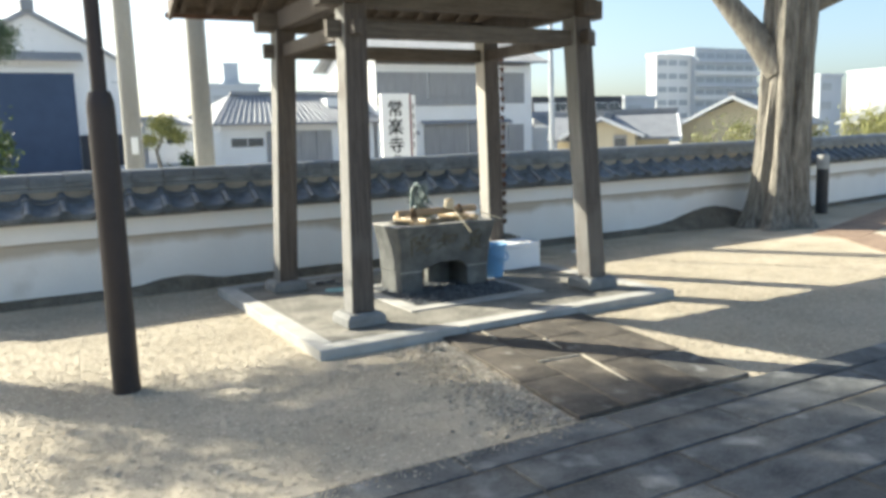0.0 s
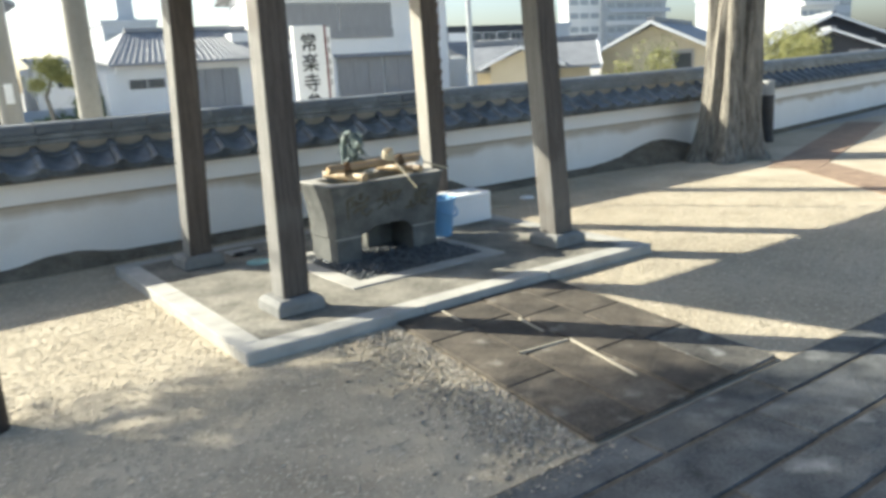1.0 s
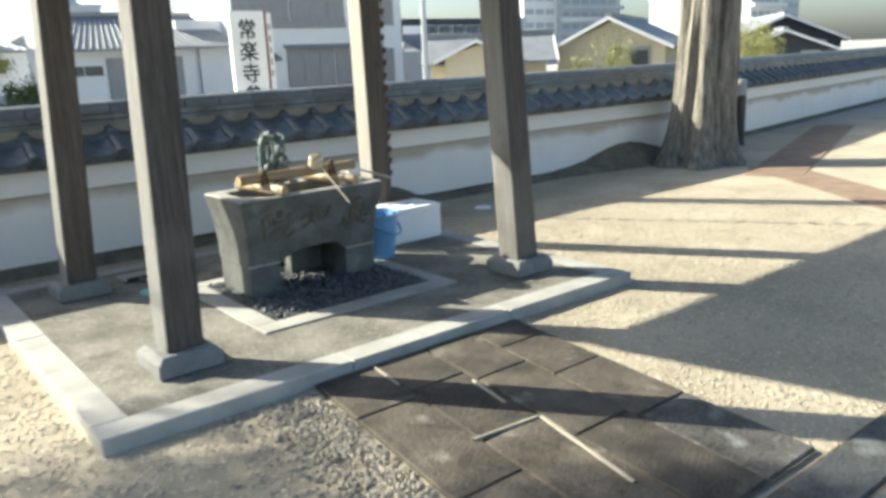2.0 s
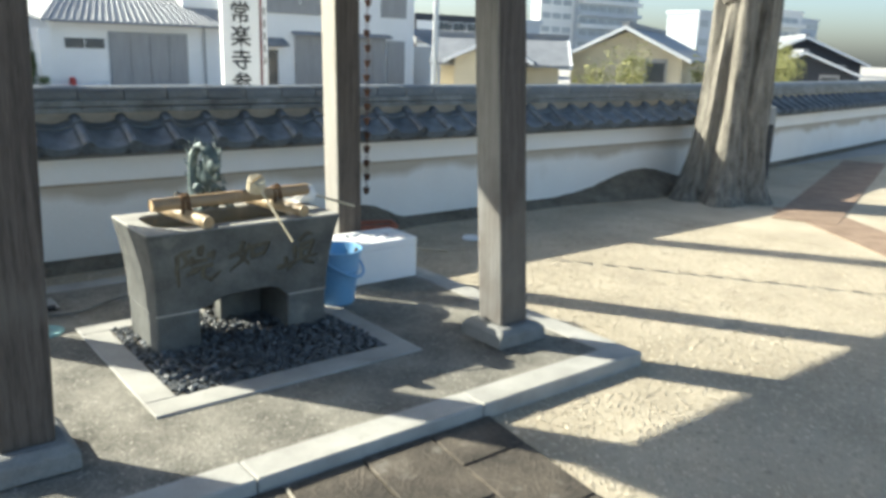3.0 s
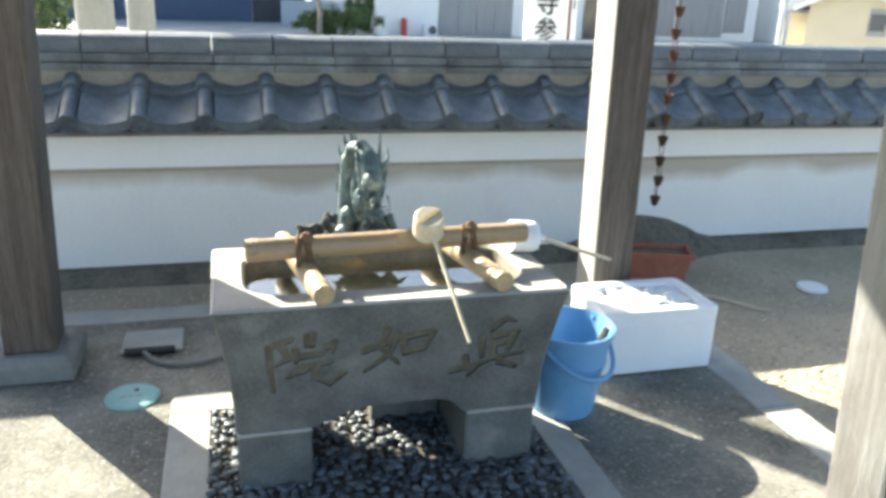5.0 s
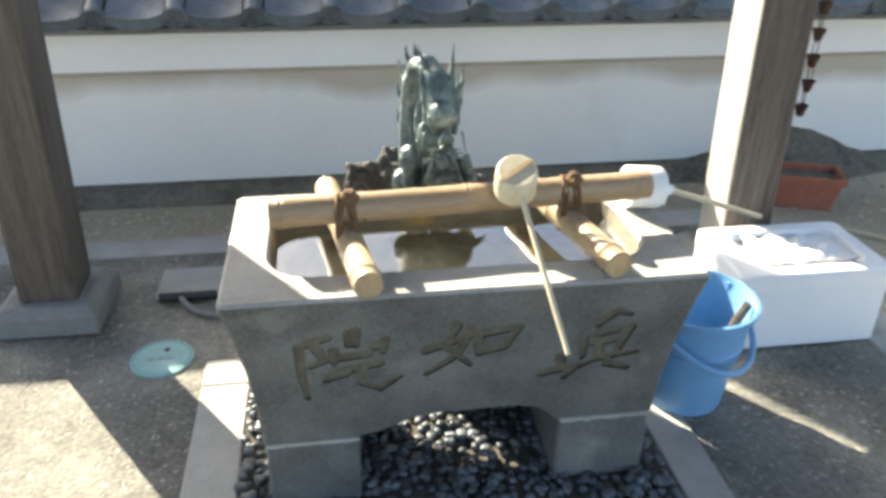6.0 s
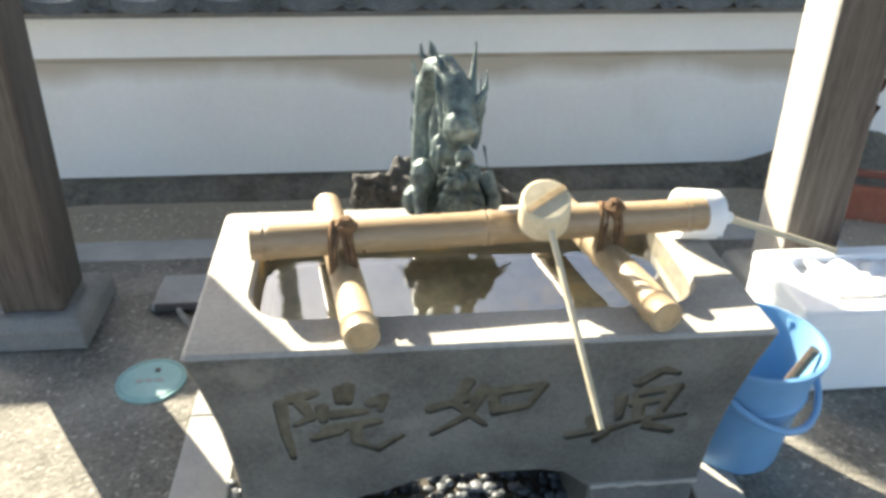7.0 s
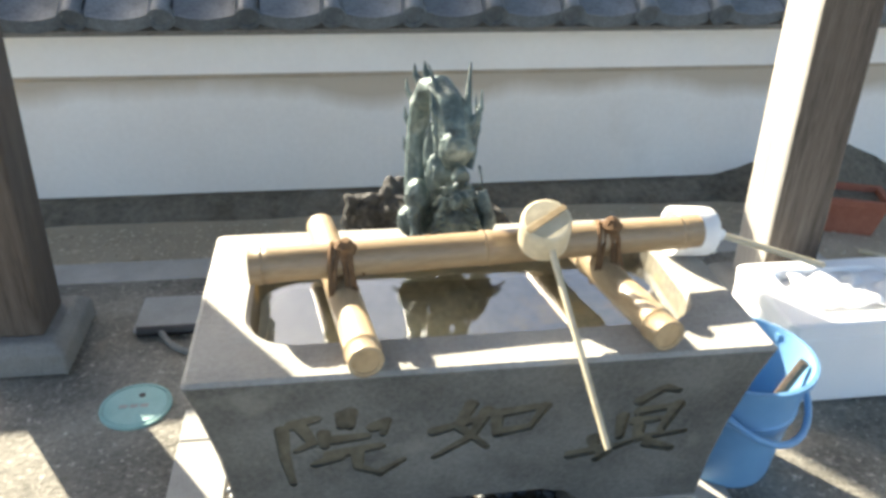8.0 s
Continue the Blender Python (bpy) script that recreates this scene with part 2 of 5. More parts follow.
# ---- building helpers ----
def mesh_of(name, bm, mat, smooth=False):
    me = bpy.data.meshes.new(name)
    bmesh.ops.recalc_face_normals(bm, faces=bm.faces)
    bm.to_mesh(me)
    bm.free()
    for m in mat if isinstance(mat, (list, tuple)) else [mat]:
        me.materials.append(m)
    if smooth:
        me.shade_smooth()
        me.set_sharp_from_angle(angle=radians(38))
    return me


def thing(name, label, category, at=(0, 0, 0), turn=0.0, group="", kind=""):
    """An Empty at the thing's base, which carries its parts."""
    ob = new(name)
    ob.empty_display_size = 0.1
    ob.matrix_basis = pose(*at, 0, 0, turn)
    return tagged(ob, label, category, group, kind)


def part(name, bm, mat, parent, label="", smooth=False):
    ob = new(name, bm if isinstance(bm, bpy.types.Mesh) else mesh_of(name, bm, mat, smooth))
    ob.parent = parent
    return tagged(ob, label)


def solid(name, bm, mat, label, category, at=(0, 0, 0), kind="", group="", smooth=False, turn=0.0):
    ob = new(name, mesh_of(name, bm, mat, smooth))
    ob.matrix_basis = pose(*at, 0, 0, turn)
    return tagged(ob, label, category, group, kind)


def box(x0, x1, y0, y1, z0, z1, bevel=0.0, bm=None, segments=1):
    own = bm is None
    if own:
        bm = bmesh.new()
    made = bmesh.ops.create_cube(bm, size=1, matrix=Matrix.LocRotScale(((x0 + x1) / 2, (y0 + y1) / 2, (z0 + z1) / 2), None, (x1 - x0, y1 - y0, z1 - z0)))
    if bevel:
        edges = list({e for v in made["verts"] for e in v.link_edges})
        bmesh.ops.bevel(bm, geom=edges, offset=bevel, segments=segments, affect="EDGES", profile=0.5)
    return bm


def tube(points, radii, sides=10, bm=None, caps=True):
    """A round bar along points, with a radius at each."""
    bm = bm or bmesh.new()
    pts = [Vector(p) for p in points]
    radii = radii if isinstance(radii, (list, tuple)) else [radii] * len(pts)
    rings, up = [], None
    for i, p in enumerate(pts):
        d = (pts[min(i + 1, len(pts) - 1)] - pts[max(i - 1, 0)]).normalized()
        if up is None:
            up = Vector((0, 0, 1)) if abs(d.z) < 0.9 else Vector((1, 0, 0))
        a = d.cross(up).normalized()
        b = a.cross(d).normalized()
        up = b
        rings.append([bm.verts.new(p + radii[i] * (math.cos(2 * math.pi * k / sides) * a + math.sin(2 * math.pi * k / sides) * b)) for k in range(sides)])
    for r, s in zip(rings, rings[1:]):
        for k in range(sides):
            bm.faces.new((r[k], r[(k + 1) % sides], s[(k + 1) % sides], s[k]))
    if caps:
        bm.faces.new(rings[0][::-1])
        bm.faces.new(rings[-1])
    return bm


def lathe(profile, sides=28, bm=None, centre=(0, 0)):
    """A turned form from (radius, height) pairs, open at both ends unless the radius is 0."""
    bm = bm or bmesh.new()
    rings = []
    for r, z in profile:
        rings.append([bm.verts.new((centre[0] + r * math.cos(2 * math.pi * k / sides), centre[1] + r * math.sin(2 * math.pi * k / sides), z)) for k in range(sides)])
    for a, b in zip(rings, rings[1:]):
        for k in range(sides):
            bm.faces.new((a[k], a[(k + 1) % sides], b[(k + 1) % sides], b[k]))
    bmesh.ops.remove_doubles(bm, verts=bm.verts, dist=1e-5)
    return bm


def prism(outline, y0, y1, bm=None):
    """An outline of (x, z) pairs, drawn out from y0 to y1."""
    bm = bm or bmesh.new()
    a = [bm.verts.new((x, y0, z)) for x, z in outline]
    b = [bm.verts.new((x, y1, z)) for x, z in outline]
    bm.faces.new(a)
    bm.faces.new(b[::-1])
    for i in range(len(a)):
        j = (i + 1) % len(a)
        bm.faces.new((a[i], b[i], b[j], a[j]))
    return bm


def along_x(outline, x0, x1, bm=None):
    """An outline of (y, z) pairs, drawn out from x0 to x1."""
    bm = bm or bmesh.new()
    a = [bm.verts.new((x0, y, z)) for y, z in outline]
    b = [bm.verts.new((x1, y, z)) for y, z in outline]
    bm.faces.new(a)
    bm.faces.new(b[::-1])
    for i in range(len(a)):
        j = (i + 1) % len(a)
        bm.faces.new((a[i], b[i], b[j], a[j]))
    return bm


def rough_up(bm, size, amount):
    for v in bm.verts:
        v.co += Vector(noise.noise_vector(v.co * size)) * amount
    return bm


def lettering(text, height, depth, bold=0.0):
    """A mesh of one line of text in the built-in font, centred on its origin, standing in x and y."""
    curve = bpy.data.curves.new("text", "FONT")
    curve.body, curve.size, curve.extrude = text, height, depth / 2
    curve.resolution_u, curve.offset = 3, bold
    ob = new("text", curve)
    bpy.context.view_layer.update()
    me = bpy.data.meshes.new_from_object(ob.evaluated_get(bpy.context.evaluated_depsgraph_get()))
    bpy.data.objects.remove(ob)
    co = np.array([v.co for v in me.vertices])
    mid = (co.max(0) + co.min(0)) / 2
    me.transform(Matrix.Translation(-Vector(mid)))
    return me


def chips(name, places, sizes, mat, rng, flat=0.7, round_form=False):
    """Many small stones in one mesh: places (n, 3), sizes (n,)."""
    base = np.array([(1, 0, 0), (0, 1, 0), (-1, 0, 0), (0, -1, 0), (0, 0, 1), (0, 0, -1)], float)
    tri = np.array([(0, 1, 4), (1, 2, 4), (2, 3, 4), (3, 0, 4), (1, 0, 5), (2, 1, 5), (3, 2, 5), (0, 3, 5)])
    if round_form:
        bm = bmesh.new()
        bmesh.ops.create_icosphere(bm, subdivisions=2, radius=1)
        bm.verts.ensure_lookup_table()
        base = np.array([v.co for v in bm.verts])
        tri = np.array([[v.index for v in f.verts] for f in bm.faces])
        bm.free()
    n = len(places)
    turn = rng.uniform(0, 2 * math.pi, n)
    c, s = np.cos(turn), np.sin(turn)
    stretch = rng.uniform(0.65, 1.25, (n, 1, 3)) * np.array([1, 1, flat])
    pts = base[None] * stretch * sizes[:, None, None]
    if not round_form:
        pts = pts * rng.uniform(0.7, 1.25, (n, len(base), 1))
    pts = np.stack((pts[..., 0] * c[:, None] - pts[..., 1] * s[:, None], pts[..., 0] * s[:, None] + pts[..., 1] * c[:, None], pts[..., 2]), -1) + places[:, None]
    faces = (tri[None] + (np.arange(n) * len(base))[:, None, None]).reshape(-1, 3)
    me = bpy.data.meshes.new(name)
    me.from_pydata(pts.reshape(-1, 3), [], faces.tolist())
    me.materials.append(mat)
    if round_form:
        me.shade_smooth()
    return me


def leaves(name, centres, count, spread, size, mat, rng, aspect=0.5):
    """Small leaf blades scattered round many clump centres, in one mesh."""
    centres = np.asarray(centres, float)
    which = rng.integers(0, len(centres), count)
    p = centres[which] + rng.normal(0, 1, (count, 3)) * spread
    a = rng.normal(0, 1, (count, 3))
    a /= np.linalg.norm(a, axis=1)[:, None]
    b = np.cross(a, rng.normal(0, 1, (count, 3)))
    b /= np.linalg.norm(b, axis=1)[:, None]
    s = size * rng.uniform(0.6, 1.3, (count, 1))
    pts = np.stack((p - a * s, p + b * s * aspect, p + a * s, p - b * s * aspect), 1).reshape(-1, 3)
    faces = np.arange(count * 4).reshape(-1, 4)
    me = bpy.data.meshes.new(name)
    me.from_pydata(pts, [], faces.tolist())
    me.materials.append(mat)
    return me


# ---- ground ----
BASE = -1.15                          # the town beyond the wall lies lower than the yard
bm = bmesh.new()
rows = []
for x in (-900, -30, 0, 12.03, 40, 900):
    edge = 10.45 + max(x - 12.03, 0) * 0.144
    rows.append([bm.verts.new((x, y, z)) for y, z in ((-900, -0.006), (edge, -0.006), (edge + 0.12, BASE), (900, BASE))])
for a, b in zip(rows, rows[1:]):
    for k in range(3):
        bm.faces.new((a[k], a[k + 1], b[k + 1], b[k]))
solid("ground", bm, TOWN, "pale earth and asphalt ground of the town", "ground", kind="structure")
bm = bmesh.new()
bmesh.ops.create_grid(bm, x_segments=40, y_segments=24, size=1)
for v in bm.verts:
    v.co = Vector((10 + v.co.x * 30, 1.0 + v.co.y * 9.2, 0.0))
solid("gravel_yard", bm, GRAVEL, "pale beige gravel yard, partly in shade", "gravel", kind="structure")

PLAT = (3.02, 6.635, 6.045, 9.10)       # platform: x0, x1, y0, y1
TOP = 0.08


def slab_x(x, y):
    """Plan of the approach: its columns lean a little to the right on the way to the platform."""
    return x + 0.13 * (y - 5.0)


rng = np.random.default_rng(3)
n = 120000
gx, gy = rng.uniform(0.2, 10.5, n), rng.uniform(4.0, 9.55, n)
keep = ~((gx > PLAT[0] - 0.01) & (gx < PLAT[1] + 0.01) & (gy > PLAT[2] - 0.01) & (gy < PLAT[3] + 0.01))
keep &= ~((gx > 3.90 + 0.13 * (gy - 5.0)) & (gx < 5.36 + 0.13 * (gy - 5.0)) & (gy < 6.06))
keep &= ~((gx > 8.9) & (np.abs((gx - 11.75) * 0.83 - (gy - 7.7) * 0.56) < 0.36))
near = rng.uniform(0, 1, n) < np.clip(1.5 - np.hypot(gx - 4.2, gy - 5.0) / 6.0, 0.25, 1)
keep &= near
gx, gy = gx[keep], gy[keep]
me = chips("gravel", np.stack((gx, gy, np.full(len(gx), 0.003)), 1), rng.uniform(0.004, 0.0115, len(gx)) * (1 + 0.7 * (rng.uniform(0, 1, len(gx)) > 0.93)), PEA, rng, 0.34)
tagged(new("gravel", me), "loose pale gravel stones on the yard", "gravel", kind="stuff")

# ---- boundary wall ----
PITCH = 0.3335


def tile_mesh(front):
    """One roof tile: a sagging pan with a round roll on its side; the lowest row has a round end disc and a hanging lip."""
    bm = bmesh.new()
    prof = []
    for k in range(9):
        u = k / 8
        prof.append((0.240 * u, -0.025 * math.sin(math.pi * u) ** 0.9 if 0 < u < 1 else 0.0))
    for k in range(1, 8):
        a = math.pi * (1 - k / 8)
        prof.append((0.287 + 0.047 * math.cos(a), 0.040 * math.sin(a)))
    rows = []
    length = 0.30
    for v, drop in ((0.0, 0.0), (0.5, 0.0), (1.0, 0.0)):
        rows.append([bm.verts.new((x, v * length, z)) for x, z in prof])
    for a, b in zip(rows, rows[1:]):
        for p in range(len(prof) - 1):
            bm.faces.new((a[p], a[p + 1], b[p + 1], b[p]))
    lip = [bm.verts.new((v.co.x, v.co.y - 0.004, v.co.z - (0.056 if front and i < 9 else 0.026))) for i, v in enumerate(rows[0])]
    for p in range(len(prof) - 1):
        bm.faces.new((rows[0][p + 1], rows[0][p], lip[p], lip[p + 1]))
    if front:
        for r0, y in ((0.054, -0.012),):
            ring = [bm.verts.new((0.289 + r0 * math.cos(2 * math.pi * k / 16), y, -0.015 + r0 * math.sin(2 * math.pi * k / 16))) for k in range(16)]
            rim = [bm.verts.new((0.289 + 0.036 * math.cos(2 * math.pi * k / 16), y, -0.015 + 0.036 * math.sin(2 * math.pi * k / 16))) for k in range(16)]
            inner = [bm.verts.new((0.289 + 0.034 * math.cos(2 * math.pi * k / 16), y + 0.008, -0.015 + 0.034 * math.sin(2 * math.pi * k / 16))) for k in range(16)]
            back = [bm.verts.new((0.289 + r0 * math.cos(2 * math.pi * k / 16), y + 0.03, -0.015 + r0 * math.sin(2 * math.pi * k / 16))) for k in range(16)]
            for k in range(16):
                j = (k + 1) % 16
                bm.faces.new((ring[k], rim[k], rim[j], ring[j]))
                bm.faces.new((rim[k], inner[k], inner[j], rim[j]))
                bm.faces.new((ring[j], back[j], back[k], ring[k]))
            bm.faces.new(inner)
    return mesh_of("tile", bm, KAWARA, True)


TILE_LOW, TILE_UP = tile_mesh(True), tile_mesh(False)
bm = bmesh.new()
outline = [(-0.125, 0.0)] + [(0.125 * -math.cos(math.pi * k / 8), 0.060 + 0.046 * math.sin(math.pi * k / 8)) for k in range(9)] + [(0.125, 0.0)]
along_x([(y, z) for y, z in outline], 0.004, PITCH - 0.004, bm)
CAP = mesh_of("ridge_cap", bm, RIDGE, True)
WALL_PIECES = []


def boundary_wall(name, label, at, turn, cols, start):
    """A plastered wall with a tiled coping; it runs along its own x, its yard face is at y = 0 and its middle at y = 0.25."""
    wall = thing(name, label, "wall", at, turn, kind="structure")
    x0, x1 = start, start + cols * PITCH
    part("footing", rough_up(box(x0, x1, 0.015, 0.485, 0, 0.10), 3, 0.004), SOIL, wall, "dark stone footing")
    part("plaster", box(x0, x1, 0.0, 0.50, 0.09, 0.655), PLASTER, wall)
    part("ledge", box(x0, x1, -0.022, 0.522, 0.640, 0.662, 0.004), LEDGE, wall, "stained plaster ledge")
    part("upper_plaster", box(x0, x1, -0.032, 0.532, 0.662, 0.865), PLASTER_UP, wall)
    bed = [(-0.19, 0.885), (-0.19, 0.865), (0.69, 0.865), (0.69, 0.885), (0.40, 1.035), (0.10, 1.035)]
    part("tile_bed", along_x(bed, x0, x1), TILE_MORTAR, wall)
    # the courses of the ridge, each a little narrower
    for z0, z1, half in ((1.03, 1.168, 0.178), (1.170, 1.208, 0.190), (1.213, 1.258, 0.165)):
        bm = bmesh.new()
        mat = RIDGE_BED if z0 < 1.1 else KAWARA_J
        if mat is RIDGE_BED:
            box(x0, x1, 0.25 - half, 0.25 + half, z0, z1, bm=bm)
        else:
            shift = rng.uniform(0, PITCH)
            for k in range(cols):
                a = x0 + k * PITCH + (shift if k else 0)
                b = min(x1, x0 + (k + 1) * PITCH + shift)
                dy = rng.uniform(-0.003, 0.003)
                box(a + 0.002, b - 0.002, 0.25 - half + dy, 0.25 + half + dy, z0, z1, bm=bm)
        tagged(part("ridge_course", bm, mat, wall), kind="stuff")
    WALL_PIECES.append((wall, x0, cols))
    # the far side of the coping in one mesh
    verts, faces = [], []
    for k in range(cols):
        for me, y, z in ((TILE_LOW, -0.225, 0.957), (TILE_UP, -0.006, 1.083)):
            base = len(verts)
            slope = 0.46
            for v in me.vertices:
                verts.append((x0 + k * PITCH + v.co.x, 0.5 - (y + v.co.y * 0.9), z + v.co.z + v.co.y * slope))
            faces += [[base + i for i in p.vertices] for p in me.polygons]
    me = bpy.data.meshes.new("far_tiles")
    me.from_pydata(verts, [], faces)
    me.materials.append(KAWARA_J)
    tagged(part("far_tiles", me, None, wall), kind="stuff")
    return wall


WALL_Y = 9.72
FIRST = 3.645 - 0.289 - 10 * PITCH
boundary_wall("wall_north", "white plastered boundary wall with grey tile coping", (FIRST, WALL_Y, 0), 0, 36, 0)
boundary_wall("wall_east", "white plastered boundary wall bending away past the tree", (FIRST + 36 * PITCH, WALL_Y, 0), 8.2, 80, 0)

# ---- soil banked against the wall ----
bm = bmesh.new()
rows = []
for i in range(121):
    x = -1.5 + i * 0.12
    h = 0.075 + 0.03 * noise.noise((x * 1.3, 0, 0)) + 0.08 * math.exp(-((x - 2.75) / 0.45) ** 2) + 0.21 * math.exp(-((x - 7.08) / 0.34) ** 2) + 0.25 * math.exp(-((x - 11.25) / 0.95) ** 2)
    w = 0.12 + 0.85 * max(h - 0.06, 0) + 0.05 * noise.noise((x * 2, 3, 0))
    rows.append([bm.verts.new((x, WALL_Y + 0.01 - w * s, h * (1 - s) ** 0.8 * (1 + 0.15 * noise.noise((x * 4, s * 4, 1))) - (0.01 if s == 1 else 0))) for s in (0, 0.2, 0.4, 0.6, 0.8, 1)])
for a, b in zip(rows, rows[1:]):
    for k in range(5):
        bm.faces.new((a[k], a[k + 1], b[k + 1], b[k]))
solid("soil_bank", bm, SOIL, "dark soil banked against the wall foot", "soil", kind="structure", smooth=True)

# ---- platform of the water pavilion ----
platform = thing("platform", "low concrete platform with pale granite kerbs", "platform", (0, 0, 0), kind="structure")
part("slab", box(PLAT[0] + 0.17, PLAT[1] - 0.17, PLAT[2] + 0.17, PLAT[3] - 0.15, 0.0, TOP - 0.006), CONCRETE, platform, "exposed aggregate concrete")
bed = thing("pebble_bed", "square bed of dark pebbles in a pale stone frame", "pebble bed", (0, 0, 0), kind="structure")
BED = (4.16, 5.63, 6.77, 8.15)
for x0, x1, y0, y1 in ((BED[0], BED[1], BED[2], BED[2] + 0.16), (BED[0], BED[1], BED[3] - 0.14, BED[3]), (BED[0], BED[0] + 0.15, BED[2] + 0.162, BED[3] - 0.142), (BED[1] - 0.13, BED[1], BED[2] + 0.162, BED[3] - 0.142)):
    part("frame_stone", box(x0, x1, y0, y1, 0.02, TOP + 0.006, 0.004), GRANITE, bed)
part("bed_base", box(BED[0] + 0.15, BED[1] - 0.13, BED[2] + 0.16, BED[3] - 0.14, 0.02, TOP + 0.001), JOINT, bed)

# ---- water pavilion: four leaning posts, ties and a roof ----
pavilion = thing("water_pavilion", "weathered timber water pavilion with tiled gable roof", "pavilion", (4.873, 7.61, TOP))
PX, PY, HIGH = 1.277, 0.93, 2.62
LEAN_IN = 0.038
for sx in (-1, 1):
    for sy in (-1, 1):
        PX = 1.277 + (0.045 if sx > 0 and sy > 0 else -0.022 if sx < 0 and sy < 0 else 0.0)
        bm = bmesh.new()
        # plinth: a square stone with a sloping shoulder
        rings = []
        for r, z in ((0.175, 0.0), (0.172, 0.075), (0.14, 0.105)):
            rings.append([bm.verts.new((sx * PX + a * r, sy * PY + b * r, z)) for a, b in ((-1, -1), (1, -1), (1, 1), (-1, 1))])
        for a, b in zip(rings, rings[1:]):
            for k in range(4):
                bm.faces.new((a[k], a[(k + 1) % 4], b[(k + 1) % 4], b[k]))
        bm.faces.new(rings[-1])
        bm.faces.new(rings[0][::-1])
        bmesh.ops.bevel(bm, geom=[e for e in bm.edges], offset=0.006, segments=1, affect="EDGES")
        part("plinth", bm, PLINTH, pavilion, "grey stone plinth")
        bm = box(-0.1, 0.1, -0.1, 0.1, 0.10, HIGH, 0.014, segments=2)
        for v in bm.verts:
            v.co.x += sx * PX - sx * LEAN_IN * v.co.z
            v.co.y += sy * PY - sy * LEAN_IN * v.co.z
        post_mesh = mesh_of("post", bm, [POST, POST_SUN_PALE if sx > 0 and sy > 0 else POST_SUN])
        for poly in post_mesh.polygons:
            if poly.normal.x < -0.5:                 # sunward faces: their lit brightness is put into a paler wood
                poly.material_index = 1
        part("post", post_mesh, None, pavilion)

PX = 1.277


def lean_x(z):
    return PX - LEAN_IN * z


def lean_y(z):
    return PY - LEAN_IN * z


for sy in (-1, 1):                         # ties through the posts, along the front and the back
    y = sy * lean_y(2.42)
    part("tie_beam", box(-lean_x(2.42) - 0.20, lean_x(2.42) + 0.20, y - 0.035, y + 0.035, 2.35, 2.49, 0.006), BEAM, pavilion)
    part("plate_beam", box(-1.45, 1.45, sy * lean_y(HIGH) - 0.075, sy * lean_y(HIGH) + 0.075, 2.60, 2.78, 0.008), BEAM, pavilion)
for sx in (-1, 1):
    x = sx * lean_x(2.42)
    part("tie_beam", box(x - 0.035, x + 0.035, -lean_y(2.42) - 0.20, lean_y(2.42) + 0.20, 2.36, 2.48, 0.006), POST, pavilion)
    part("cross_beam", box(sx * lean_x(HIGH) - 0.075, sx * lean_x(HIGH) + 0.075, -1.05, 1.05, 2.62, 2.80, 0.008), POST, pavilion)
    part("king_post", box(sx * lean_x(HIGH) - 0.06, sx * lean_x(HIGH) + 0.06, -0.06, 0.06, 2.80, 3.57, 0.006), DARKWOOD, pavilion)
part("ridge_beam", box(-1.98, 1.98, -0.07, 0.07, 3.56, 3.72, 0.008), DARKWOOD, pavilion)
EAVE_Y, EAVE_Z, RIDGE_Z, HALF = 1.85, 2.93, 3.80, 2.03
SLOPE = (RIDGE_Z - EAVE_Z) / EAVE_Y
